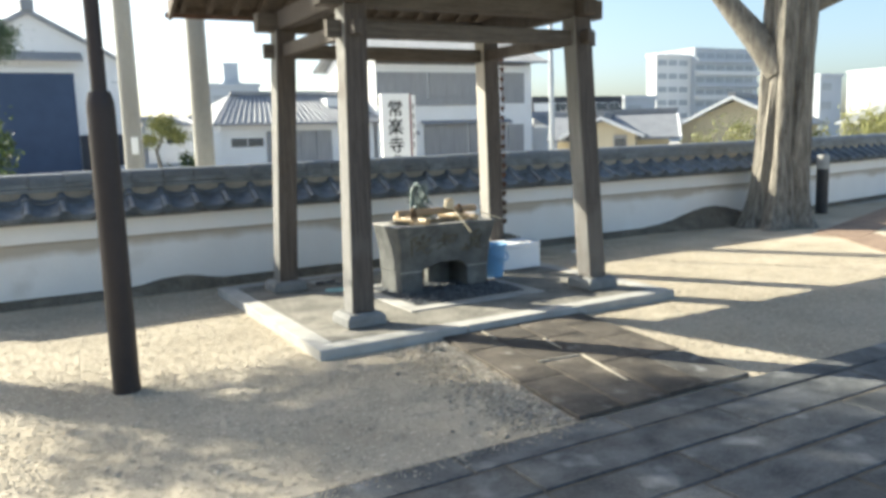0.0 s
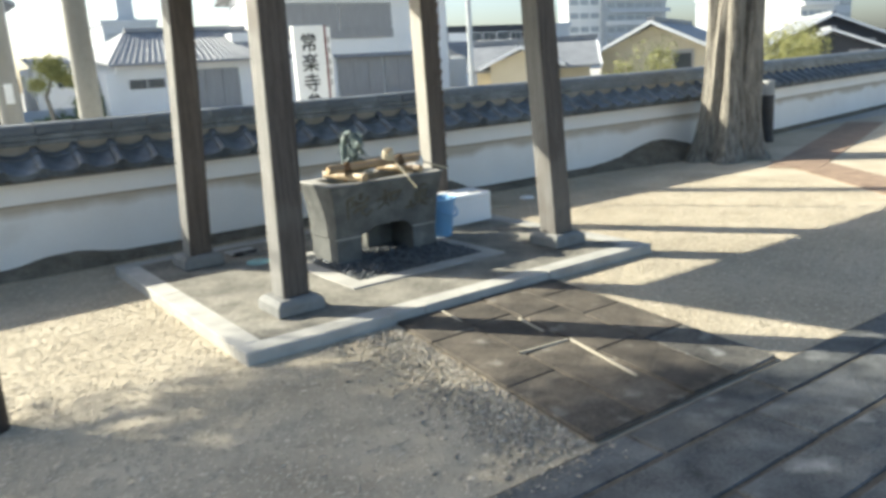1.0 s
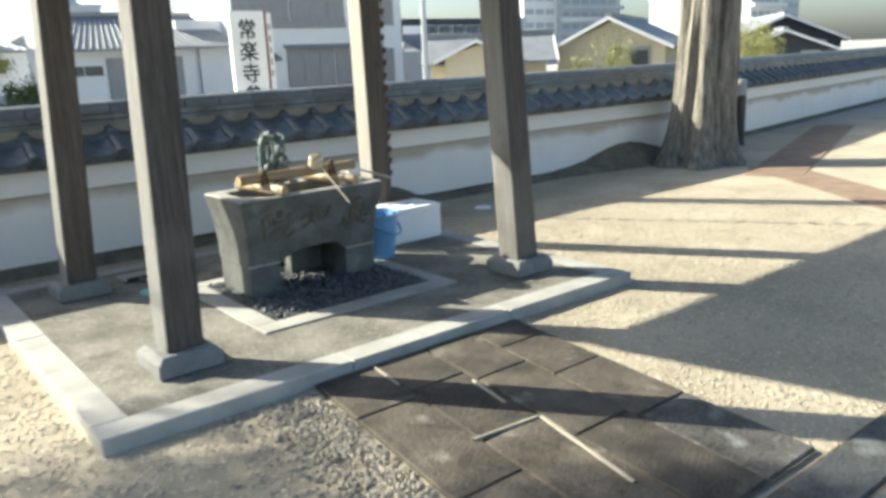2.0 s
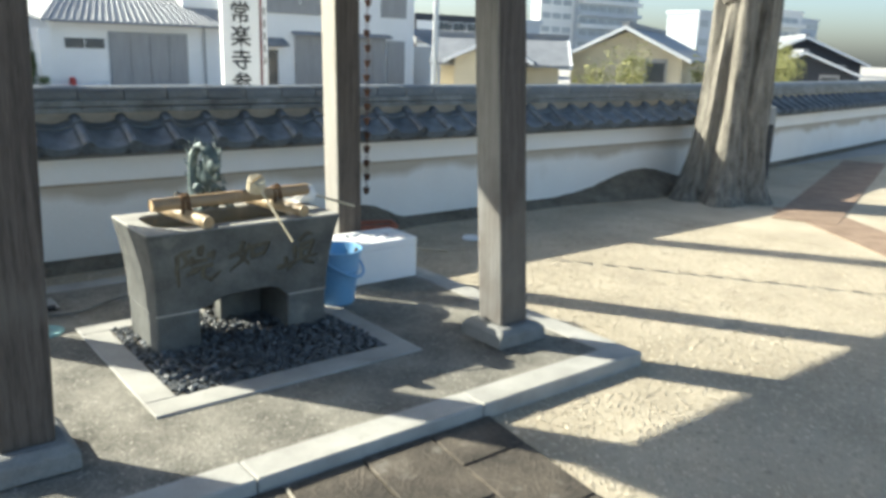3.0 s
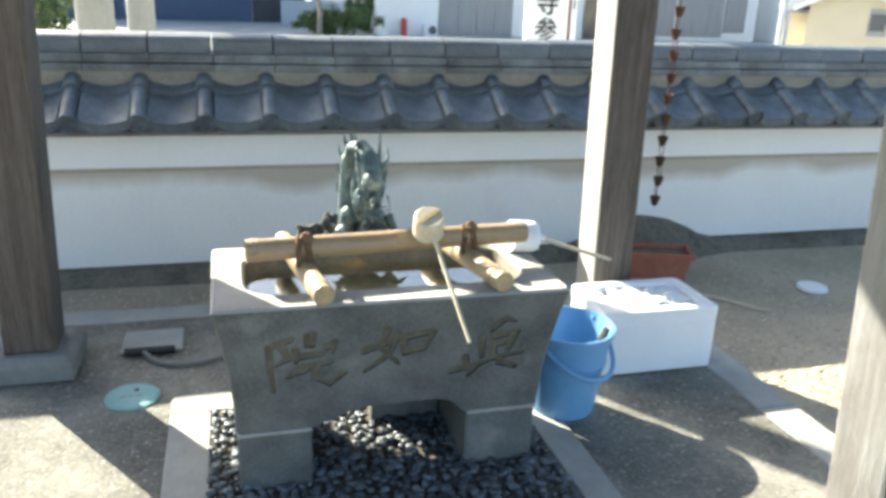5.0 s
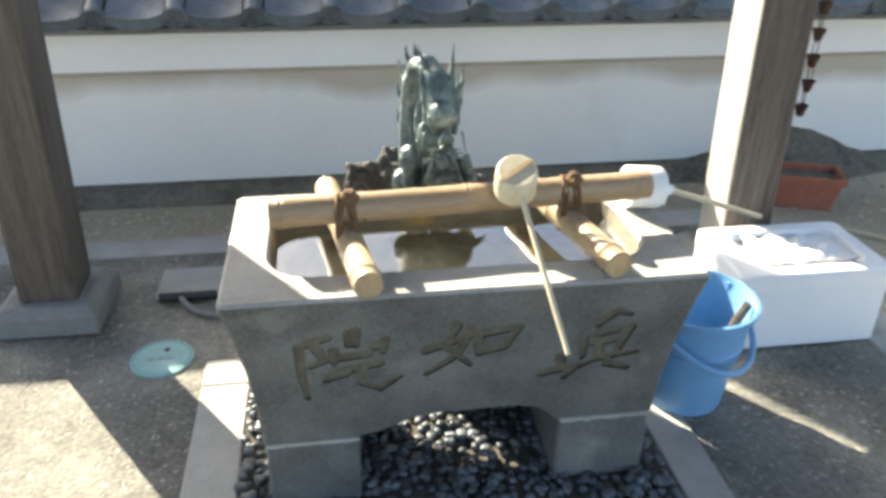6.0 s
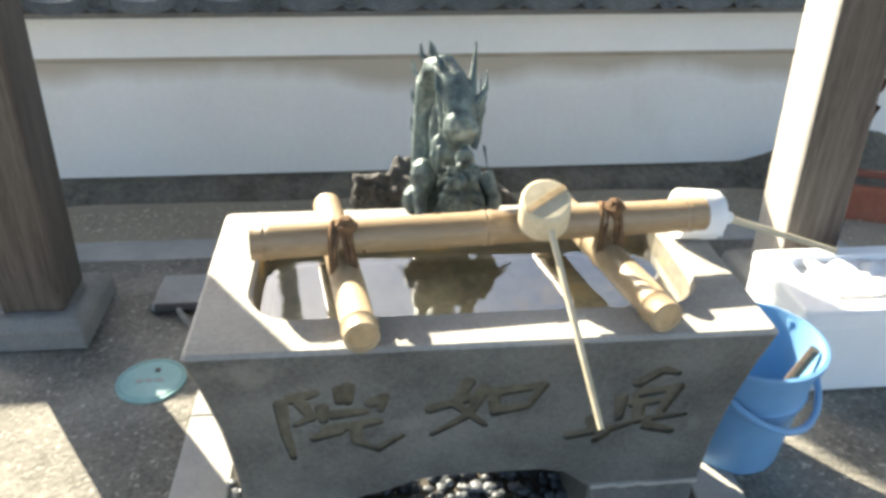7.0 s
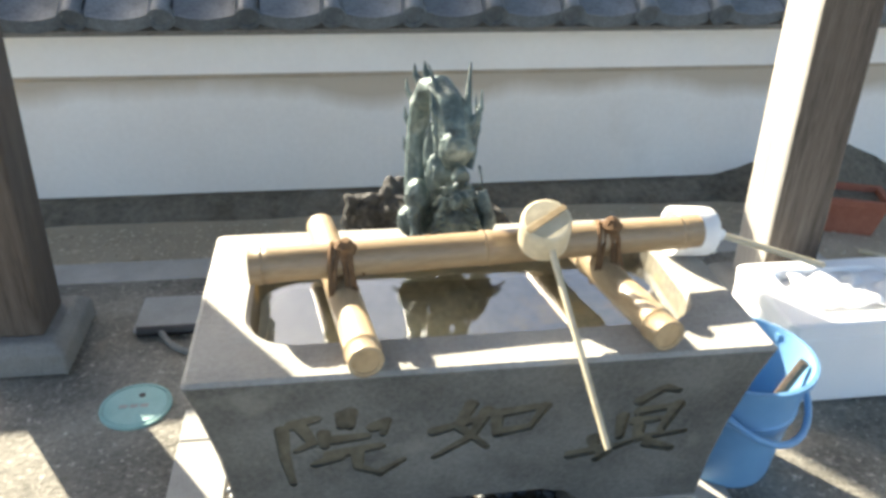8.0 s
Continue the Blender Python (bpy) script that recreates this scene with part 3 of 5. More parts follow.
for sy in (-1, 1):
    for k in range(15):
        x = -1.93 + k * 0.2757
        bm = bmesh.new()
        along_x([(sy * 0.03, RIDGE_Z - 0.075), (sy * 0.03, RIDGE_Z - 0.005), (sy * (EAVE_Y - 0.06), EAVE_Z + 0.015 + SLOPE * 0.06), (sy * (EAVE_Y - 0.06), EAVE_Z - 0.055 + SLOPE * 0.06)], x - 0.03, x + 0.03, bm)
        part("rafter", bm, DARKWOOD, pavilion)
    bm = bmesh.new()
    along_x([(0, RIDGE_Z), (0, RIDGE_Z + 0.03), (sy * EAVE_Y, EAVE_Z + 0.05), (sy * EAVE_Y, EAVE_Z + 0.02)], -HALF, HALF, bm)
    part("roof_deck", bm, DARKWOOD, pavilion)
    bm = bmesh.new()                        # tiles of one slope: pans with rolls between
    prof = []
    for c in range(15):
        u = -HALF + c * 0.27
        prof += [(u, 0.03), (u + 0.06, 0.0), (u + 0.14, 0.0), (u + 0.20, 0.03), (u + 0.235, 0.065), (u + 0.265, 0.035)]
    for r in range(7):
        y0, y1 = EAVE_Y + 0.05 - r * 0.28, EAVE_Y + 0.05 - (r + 1) * 0.28 - 0.03
        rowa = [bm.verts.new((x, sy * y0, EAVE_Z + 0.06 + (EAVE_Y - y0) * SLOPE + z + 0.02)) for x, z in prof]
        rowb = [bm.verts.new((x, sy * max(y1, 0), EAVE_Z + 0.06 + (EAVE_Y - max(y1, 0)) * SLOPE + z)) for x, z in prof]
        rowc = [bm.verts.new((x, sy * y0, EAVE_Z + 0.03 + (EAVE_Y - y0) * SLOPE)) for x, z in prof]
        for p in range(len(prof) - 1):
            bm.faces.new((rowa[p], rowa[p + 1], rowb[p + 1], rowb[p]))
            bm.faces.new((rowc[p], rowc[p + 1], rowa[p + 1], rowa[p]))
    tagged(part("roof_tiles", bm, KAWARA_J, pavilion), kind="stuff")
    part("eave_board", box(-HALF, HALF, min(sy * (EAVE_Y - 0.02), sy * (EAVE_Y + 0.01)), max(sy * (EAVE_Y - 0.02), sy * (EAVE_Y + 0.01)), EAVE_Z - 0.03, EAVE_Z + 0.03), DARKWOOD, pavilion)
    gut = [(sy * (EAVE_Y + 0.075) + 0.05 * math.cos(math.pi + math.pi * k / 8), EAVE_Z - 0.02 + 0.05 * math.sin(math.pi + math.pi * k / 8)) for k in range(9)]
    part("gutter", along_x(gut + [(y * 0.999, z + 0.006) for y, z in gut[::-1]], -HALF - 0.05, HALF + 0.10), COPPER, pavilion, "copper eaves gutter")
part("roof_ridge", box(-HALF, HALF, -0.13, 0.13, RIDGE_Z + 0.04, RIDGE_Z + 0.26, 0.03), RIDGE, pavilion)
for sx in (-1, 1):
    bm = bmesh.new()
    x = sx * (HALF + 0.02)
    for sy in (-1, 1):
        along_x([(0, RIDGE_Z - 0.12), (0, RIDGE_Z + 0.05), (sy * EAVE_Y, EAVE_Z + 0.06), (sy * EAVE_Y, EAVE_Z - 0.10)], x - 0.02, x + 0.02, bm)
    part("barge_board", bm, DARKWOOD, pavilion)

# ---- stone trough ----
trough = thing("water_trough", "carved grey stone water trough standing on pebbles", "trough", (4.908, 7.665, 0.085))
trough.scale = (1.018, 1.034, 1.036)


def rounded_ring(x0, x1, y0, y1, z, r, n=6):
    pts = []
    for cx, cy, a0 in ((x1 - r, y1 - r, 0), (x0 + r, y1 - r, 90), (x0 + r, y0 + r, 180), (x1 - r, y0 + r, 270)):
        for k in range(n + 1):
            a = radians(a0 + 90 * k / n)
            pts.append((cx + r * math.cos(a), cy + r * math.sin(a), z))
    return pts


bm = bmesh.new()
W, Z0 = 0.548, 0.21
levels = [rounded_ring(-0.497, 0.497, -0.203, 0.245, Z0, 0.012), rounded_ring(-0.499, 0.499, -0.222, 0.25, Z0 + 0.12, 0.012), rounded_ring(-0.510, 0.510, -0.240, 0.257, Z0 + 0.235, 0.012),
          rounded_ring(-0.531, 0.531, -0.261, 0.268, Z0 + 0.355, 0.012), rounded_ring(-W, W, -0.28, 0.28, 0.645, 0.012), rounded_ring(-W + 0.008, W - 0.008, -0.272, 0.272, 0.652, 0.012),
          rounded_ring(-0.455, 0.455, -0.178, 0.200, 0.652, 0.105), rounded_ring(-0.447, 0.447, -0.170, 0.192, 0.642, 0.10), rounded_ring(-0.425, 0.425, -0.15, 0.17, 0.44, 0.08)]
rings = [[bm.verts.new(p) for p in ring] for ring in levels]
for a, b in zip(rings, rings[1:]):
    for k in range(len(a)):
        bm.faces.new((a[k], a[(k + 1) % len(a)], b[(k + 1) % len(a)], b[k]))
bm.faces.new(rings[-1])
bm.faces.new(rings[0][::-1])
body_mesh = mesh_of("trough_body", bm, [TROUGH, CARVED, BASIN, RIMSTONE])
# top faces get a paler stone, the brightness of the lit rim in its colour
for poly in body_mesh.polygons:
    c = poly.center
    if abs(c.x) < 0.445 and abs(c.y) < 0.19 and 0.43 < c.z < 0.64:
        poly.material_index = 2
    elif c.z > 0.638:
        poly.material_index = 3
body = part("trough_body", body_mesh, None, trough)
# cut: the arch under the body and the three carved characters
cutter = bmesh.new()
arch = [(-0.265, Z0 - 0.05), (-0.265, Z0 + 0.004), (-0.20, Z0 + 0.022), (-0.13, Z0 + 0.055), (-0.06, Z0 + 0.064), (0.13, Z0 + 0.066), (0.185, Z0 + 0.052), (0.235, Z0 + 0.008), (0.265, Z0 - 0.05)]
prism(arch, -0.5, 0.5, cutter)
arch_me = mesh_of("cut", cutter, [TROUGH, CARVED])
cuts = [arch_me]
IN = [((0.07, 0.78), (0.07, 0.43), (0.11, 0.06)), ((0.14, 0.82), (0.32, 0.88)), ((0.22, 0.76), (0.29, 0.58), (0.17, 0.50)), ((0.58, 0.95), (0.57, 0.77)), ((0.52, 0.92), (0.51, 0.78)), ((0.375, 0.70), (0.375, 0.54)), ((0.74, 0.72), (0.84, 0.80), (0.82, 0.64)),
      ((0.44, 0.60), (0.68, 0.62)), ((0.40, 0.40), (0.79, 0.48)), ((0.48, 0.38), (0.30, 0.30)), ((0.62, 0.42), (0.62, 0.22), (0.78, 0.11), (0.97, 0.27))]
NYO = [((0.34, 0.95), (0.24, 0.56), (0.50, 0.16)), ((0.48, 0.82), (0.36, 0.36), (0.06, 0.04)), ((0.03, 0.50), (0.30, 0.62), (0.50, 0.72)), ((0.56, 0.76), (0.58, 0.38)), ((0.57, 0.74), (0.97, 0.82), (0.86, 0.44)), ((0.60, 0.40), (0.85, 0.46))]
SHIN = [((0.52, 0.76), (0.70, 0.92), (0.82, 0.87)), ((0.41, 0.58), (0.43, 0.30)), ((0.86, 0.69), (0.78, 0.36)), ((0.54, 0.62), (0.80, 0.66)), ((0.52, 0.49), (0.72, 0.50)), ((0.58, 0.40), (0.59, 0.24)), ((0.03, 0.08), (0.40, 0.15), (0.62, 0.25), (0.98, 0.30)), ((0.20, 0.31), (0.24, 0.14)), ((0.34, 0.10), (0.28, 0.0)), ((0.68, 0.17), (0.90, 0.07))]
count = 0
for strokes, x0, x1, z0, z1 in ((IN, -0.405, -0.155, 0.348, 0.568), (NYO, -0.112, 0.118, 0.402, 0.562), (SHIN, 0.172, 0.418, 0.362, 0.577)):
    for stroke in strokes:
        pts = [Vector((x0 + (x1 - x0) * u, 0, z0 + (z1 - z0) * v)) for u, v in stroke]
        for k, (a, b) in enumerate(zip(pts, pts[1:])):
            d = (b - a).normalized()
            side = Vector((-d.z, 0, d.x))
            w0, w1 = (0.0145, 0.0105) if k == 0 else (0.0115, 0.0075)
            loop = []
            for q in range(7):                       # round start, narrower end
                t = math.pi * q / 6
                loop.append(a + w0 * (side * math.cos(t) - d * math.sin(t) * 0.8))
            for q in range(7):
                t = math.pi * q / 6
                loop.append(b + w1 * (-side * math.cos(t) + d * math.sin(t) * 1.2))
            deep = 0.0085 + 0.00013 * count
            count += 1
            cutter = bmesh.new()
            fronts = [cutter.verts.new((p.x, -0.203 - (p.z - Z0) * 0.176 - 0.012, p.z)) for p in loop]
            backs = [cutter.verts.new((p.x, -0.203 - (p.z - Z0) * 0.176 + deep, p.z)) for p in loop]
            cutter.faces.new(fronts)
            cutter.faces.new(backs[::-1])
            for q in range(len(loop)):
                r = (q + 1) % len(loop)
                cutter.faces.new((fronts[q], backs[q], backs[r], fronts[r]))
            me = mesh_of("cut", cutter, [TROUGH, CARVED])
            for poly in me.polygons:
                poly.material_index = 1
            cuts.append(me)
for i, me in enumerate(cuts):
    me.update()
    cut_ob = new("cut", me)
    cut_ob.matrix_basis = trough.matrix_basis.copy()
    mod = body.modifiers.new("cut", "BOOLEAN")
    mod.operation, mod.object, mod.solver = "DIFFERENCE", cut_ob, "EXACT"
bpy.context.view_layer.update()
cut_mesh = bpy.data.meshes.new_from_object(body.evaluated_get(bpy.context.evaluated_depsgraph_get()))
for mod in list(body.modifiers):
    cut_ob = mod.object
    body.modifiers.remove(mod)
    bpy.data.objects.remove(cut_ob)
body.data = cut_mesh
for x0, x1 in ((-0.492, -0.262), (0.250, 0.492)):
    for y0, y1 in ((-0.198, 0.24),):
        part("leg", rough_up(box(x0, x1, y0, y1, 0.0, Z0 - 0.002, 0.008), 9, 0.002), TROUGH, trough)
    bm = bmesh.new()
    for k in range(12):                      # pale mortar squeezed out of the joint
        a = x0 + (x1 - x0) * k / 12
        lip = 0.005 + 0.005 * noise.noise((a * 30, 2, 5))
        box(a, a + (x1 - x0) / 12, -0.204 - lip, -0.19, Z0 - 0.007 - 0.004 * abs(noise.noise((a * 25, 0, 1))), Z0 + 0.003, 0.001, bm)
    part("joint_mortar", bm, RIMSTONE, trough, "pale mortar joint")
# block added behind the arch to keep sunlight off the pebbles
part("back_block", rough_up(box(-0.01, 0.246, 0.135, 0.236, 0.0, Z0 + 0.05, 0.008), 9, 0.002), TROUGH, trough)
bm = bmesh.new()
ring = [bm.verts.new((x, y, 0.605)) for x, y, z in rounded_ring(-0.4440, 0.4440, -0.167, 0.189, 0, 0.10)]
bm.faces.new(ring)
water = solid("water", bm, WATER, "clear still water filling the stone trough", "water", (4.908, 7.665, 0.107))
water.visible_shadow = False
water.data.flip_normals()                # its face looks up, to the air

# ---- bamboo rack on the trough ----
RIM = 0.761
rack = thing("bamboo_rack", "bamboo ladle rest tied with brown palm rope", "ladle rest", (4.94, 7.632, RIM))


def culm(p0, p1, r, nodes, mat, name):
    """A bamboo length with swollen joints and hollow ends."""
    p0, p1 = Vector(p0), Vector(p1)
    span = (p1 - p0).length
    pts, rad = [], []
    marks = sorted([(0.0, r), (1.0, r)] + [(u + d, r * f) for u in nodes for d, f in ((-0.016, 1.0), (-0.006, 1.07), (0.0, 0.985), (0.008, 1.06), (0.018, 1.0))])
    for u, q in marks:
        pts.append(p0 + (p1 - p0) * u)
        rad.append(q)
    bm = tube(pts, rad, 20, caps=False)
    d = (p1 - p0).normalized()
    for end, way in ((p0, d), (p1, -d)):
        tube([end, end + way * 0.002, end + way * 0.002, end + way * 0.02], [r, r * 0.98, r * 0.80, r * 0.78], 20, bm, caps=False)
    ob = part(name, bm, [mat, CUT], rack, smooth=True)
    part("cut_end", tube([p0 + d * 0.004, p0 + d * 0.012], r * 0.93, 20), CUT, ob)
    part("cut_end", tube([p1 - d * 0.012, p1 - d * 0.004], r * 0.93, 20), CUT, ob)
    return ob


culm((-0.48, -0.025, 0.102), (0.468, 0.038, 0.102), 0.0355, (0.03, 0.50, 0.955), BAMBOO, "cross_bar")
culm((-0.265, -0.265, 0.033), (-0.345, 0.275, 0.033), 0.033, (0.06, 0.60), BAMBOO_S, "rest_stick")
culm((0.300, -0.245, 0.033), (0.195, 0.300, 0.033), 0.033, (0.07, 0.55), BAMBOO_S, "rest_stick")
for x, y in ((-0.302, -0.02), (0.252, 0.022)):
    for i, (lean, off) in enumerate(((28, -0.008), (-30, 0.006), (10, 0.014), (-8, -0.016))):
        pts = []
        for k in range(17):
            a = 2 * math.pi * k / 16
            pts.append(pose(x + off, y, 0.070, 0, 0, lean) @ Vector((0.0, 0.041 * math.cos(a), 0.070 * math.sin(a))))
        part("rope_loop", tube(pts, 0.0055, 6), ROPE, rack, smooth=True)
    part("rope_knot", rough_up(lathe([(0, 0.118), (0.018, 0.125), (0.022, 0.140), (0.012, 0.155), (0, 0.158)], 10, centre=(x + 0.01, y - 0.01)), 60, 0.006), ROPE, rack)
    for dx, dy, dz in ((0.03, -0.045, -0.02), (-0.02, -0.05, -0.05), (0.045, -0.02, 0.0)):
        part("rope_end", tube([(x, y - 0.01, 0.13), (x + dx * 0.6, y + dy * 0.8, 0.12 + dz * 0.3), (x + dx, y + dy, 0.08 + dz)], 0.0035, 5), ROPE, rack)


def ladle(label, cup_at, axis, handle_end, r, depth, mat, handle_r=0.007, straight=False):
    """A water ladle: a round cup with a strap and a long handle through its side."""
    ob = thing("water_ladle", label, "ladle", cup_at, group="ladles on the trough")
    up = Vector(axis).normalized()
    turn = up.to_track_quat("Z", "Y").to_matrix().to_4x4()
    bm = lathe([(0, depth * 0.5), (r * 0.86, depth * 0.5), (r * 0.97, depth * 0.42), (r, depth * 0.2), (r, -depth * 0.5), (r * 0.9, -depth * 0.5), (r * 0.9, depth * 0.38), (0, depth * 0.38)], 28)
    bm.transform(turn)
    part("cup", bm, mat, ob, smooth=True)
    h = Vector(handle_end) - Vector(cup_at)
    start = up * depth * 0.48 if straight else (h - up * h.dot(up)).normalized() * r * 0.9
    if straight:
        part("collar", tube([start, start + h.normalized() * 0.035], [handle_r * 1.9, handle_r * 1.7], 12), mat, ob, smooth=True)
    part("handle", tube([start, start + (h - start) * 0.5, h], [handle_r, handle_r * 0.95, handle_r * 0.85], 10), PALE if straight else mat, ob, smooth=True)
    bm = box(-r * 0.92, r * 0.92, -0.006, 0.006, depth * 0.5, depth * 0.5 + 0.003)
    bm.transform(turn @ pose(0, 0, 0, 0, 0, 40))
    part("strap", bm, CUT if mat is PALE else mat, ob)
    return ob


ladle("pale wooden ladle lying across the bamboo rest", (5.035, 7.565, 0.938), (-0.1, -0.52, 0.85), (5.088, 7.238, 0.668), 0.050, 0.075, PALE)
ladle("white plastic ladle with wooden handle beside the bamboo", (5.436, 7.755, 0.818), (0.97, 0.02, -0.08), (5.80, 7.76, 0.705), 0.057, 0.10, WHITE, 0.008, True)

# ---- dragon spout on a rock ----
bm = bmesh.new()
for dx, dy, z, r in ((0.13, 0.01, 0.10, 0.105), (0.13, 0.01, 0.26, 0.10), (0.12, 0.01, 0.42, 0.11), (0.04, 0.0, 0.60, 0.13), (-0.045, 0.0, 0.65, 0.085), (-0.055, -0.02, 0.735, 0.058), (-0.125, 0.0, 0.68, 0.05), (0.11, 0.01, 0.70, 0.07), (0.175, 0.0, 0.69, 0.062), (0.0, 0.03, 0.70, 0.09), (-0.125, -0.01, 0.745, 0.035), (-0.05, 0.0, 0.735, 0.06)):
    bmesh.ops.create_icosphere(bm, subdivisions=4, radius=r, matrix=pose(dx, dy, z) @ Matrix.Diagonal((1.15, 0.62, 1.0, 1)))
for v in bm.verts:
    v.co += v.normal * (0.030 * noise.noise(v.co * 13) + 0.030 * noise.noise(v.co * 31) + 0.016 * noise.noise(v.co * 70))
    v.co.z = max(v.co.z * 0.92, 0.0)
rock = solid("spout_rock", bm, ROCK, "craggy dark lava rock behind the trough", "rock", (4.83, 8.075, 0.083))
fuse = rock.modifiers.new("fuse", "REMESH")
fuse.mode, fuse.voxel_size = "VOXEL", 0.004

bm = bmesh.new()


def horn(pts, r, sides=6):
    tube(pts, [r * (1 - 0.86 * i / (len(pts) - 1)) for i in range(len(pts))], sides, bm)


def ball(at, r, size, subdivisions=3, tip=0.0):
    bmesh.ops.create_icosphere(bm, subdivisions=subdivisions, radius=r, matrix=pose(*at, tip) @ Matrix.Diagonal((*size, 1)))


# the neck rises on one side, loops over and ends in a long face that looks down at the water
neck = [(-0.020, 0.06, 0.0), (-0.034, 0.07, 0.08), (-0.036, 0.09, 0.17), (-0.034, 0.095, 0.25), (-0.030, 0.08, 0.32), (-0.016, 0.05, 0.368), (0.004, 0.015, 0.382), (0.020, -0.015, 0.36), (0.028, -0.040, 0.315), (0.031, -0.058, 0.27)]
tube(neck, [0.042, 0.035, 0.030, 0.027, 0.026, 0.027, 0.029, 0.031, 0.035, 0.036], 14, bm)
ball((0.031, -0.064, 0.260), 0.040, (0.95, 0.85, 1.40), 3, 22)           # brow and cheeks
ball((0.038, -0.098, 0.205), 0.023, (0.90, 0.95, 1.45), 3, 25)           # muzzle
ball((0.030, -0.085, 0.140), 0.018, (0.95, 1.2, 1.1), 2)                 # lower jaw
ball((0.042, 0.01, 0.085), 0.052, (1.05, 0.95, 1.5))                     # chest
ball((0.040, -0.035, 0.055), 0.040, (1.15, 0.9, 1.2))
ball((0.004, -0.030, 0.185), 0.036, (1.0, 0.7, 1.6))                      # throat
ball((-0.004, 0.035, 0.215), 0.034, (0.75, 0.95, 2.3))                    # mane inside the arch of the neck
ball((-0.058, -0.005, 0.055), 0.036, (1.0, 0.9, 1.2))                     # haunches
ball((0.108, 0.0, 0.045), 0.034, (1.0, 0.9, 1.1))
ball((-0.046, -0.005, 0.120), 0.031, (0.95, 0.95, 1.45))                 # shoulder
ball((0.096, 0.0, 0.075), 0.028, (0.9, 0.9, 1.6))
for s in (-1, 1):
    cx = 0.037
    ball((cx + s * 0.022, -0.088, 0.268), 0.011, (1, 1, 1), 2)
    ball((cx + s * 0.012, -0.121, 0.196), 0.008, (1, 1, 1), 2)
    # long straight horns, then flat fins behind the cheeks
    tips = ((-0.020, 0.010, 0.436), (0.070, 0.010, 0.440))[s > 0]
    root = Vector((cx + s * 0.020, -0.045, 0.295))
    horn([root, root.lerp(Vector(tips), 0.55), tips], 0.0135, 7)
    horn([(cx + s * 0.030, -0.035, 0.27), (cx + s * 0.045, -0.02, 0.325), (cx + s * 0.043, -0.008, 0.375)], 0.010)
    for k in range(5):
        z = 0.205 + 0.026 * k
        horn([(cx + s * 0.028, -0.045, z), (cx + s * (0.042 + 0.003 * k), -0.03, z + 0.035), (cx + s * (0.048 + 0.002 * k), -0.015, z + 0.075)], 0.011)
    for k in range(3):
        z = 0.185 - 0.012 * k
        horn([(cx + s * 0.015, -0.112, z), (cx + s * (0.034 + 0.006 * k), -0.118, z + 0.006), (cx + s * (0.056 + 0.008 * k), -0.10, z - 0.02 * k)], 0.0045)
    horn([(cx + s * 0.048, -0.05, 0.215), (cx + s * 0.056, -0.062, 0.165), (cx + s * 0.064, -0.066, 0.115)], 0.004)
    for k in range(7):                                                   # scales and tufts down the chest
        z = 0.145 - 0.018 * k
        horn([(cx + s * 0.012, -0.045, z), (cx + s * (0.03 + 0.004 * k), -0.07, z - 0.012), (cx + s * (0.042 + 0.007 * k), -0.066, z - 0.035)], 0.010)
    # foreleg with a spread claw
    knee = Vector((-0.055 if s < 0 else 0.115, -0.03, 0.075))
    paw = Vector((-0.052 if s < 0 else 0.105, -0.062, 0.016))
    tube([(-0.046 if s < 0 else 0.096, 0.0, 0.12), knee, paw], [0.024, 0.016, 0.015], 9, bm)
    for k in range(4):
        a = radians(-15 + 32 * k)
        horn([paw, paw + Vector((s * 0.030 * math.cos(a), -0.030 * math.sin(a), 0.006)), paw + Vector((s * (0.062 - 0.010 * k) * math.cos(a), -0.052 * math.sin(a), -0.013))], 0.011)
for i in range(1, 7):                                                    # a comb of small spines along the neck
    p = Vector(neck[i])
    horn([p + Vector((-0.012, 0.02, 0.0)), p + Vector((-0.026, 0.036, 0.022)), p + Vector((-0.028, 0.044, 0.05))], 0.012)
for v in bm.verts:
    v.co += Vector(noise.noise_vector(v.co * 60)) * 0.0035
    v.co.z = max(v.co.z * 0.955, 0.0)
dragon = solid("dragon_spout", bm, BRONZE, "verdigris bronze dragon water spout on the trough rim", "sculpture", (4.865, 7.885, RIM), smooth=True)
fuse = dragon.modifiers.new("fuse", "REMESH")
fuse.mode, fuse.voxel_size, fuse.use_smooth_shade = "VOXEL", 0.0024, True

# ---- bucket ----
bucket = thing("bucket", "light blue plastic bucket standing beside the trough", "bucket", (5.668, 7.788, TOP))
bm = lathe([(0, 0.006), (0.100, 0.0), (0.108, 0.0), (0.112, 0.012), (0.128, 0.15), (0.131, 0.152), (0.133, 0.17), (0.147, 0.268), (0.158, 0.272), (0.159, 0.284), (0.150, 0.286), (0.146, 0.278), (0.124, 0.15), (0.106, 0.012), (0, 0.010)], 40)
part("tub", bm, BLUE, bucket, smooth=True)
part("band", lathe([(0.1320, 0.168), (0.1375, 0.172), (0.1385, 0.182), (0.1350, 0.186)], 40), BLUE, bucket, smooth=True)
pts = [(0.156 * math.cos(radians(a)), 0.156 * math.sin(radians(a)) - 0.012 * math.sin(radians(a + 150)), 0.262 - 0.105 * math.sin(radians(a + 150)) ** 1.0 if 0 <= a + 150 <= 180 else 0.262) for a in range(-150, 31, 10)]
part("bail", tube(pts, 0.008, 8), BLUE, bucket, "curved blue bail handle", smooth=True)
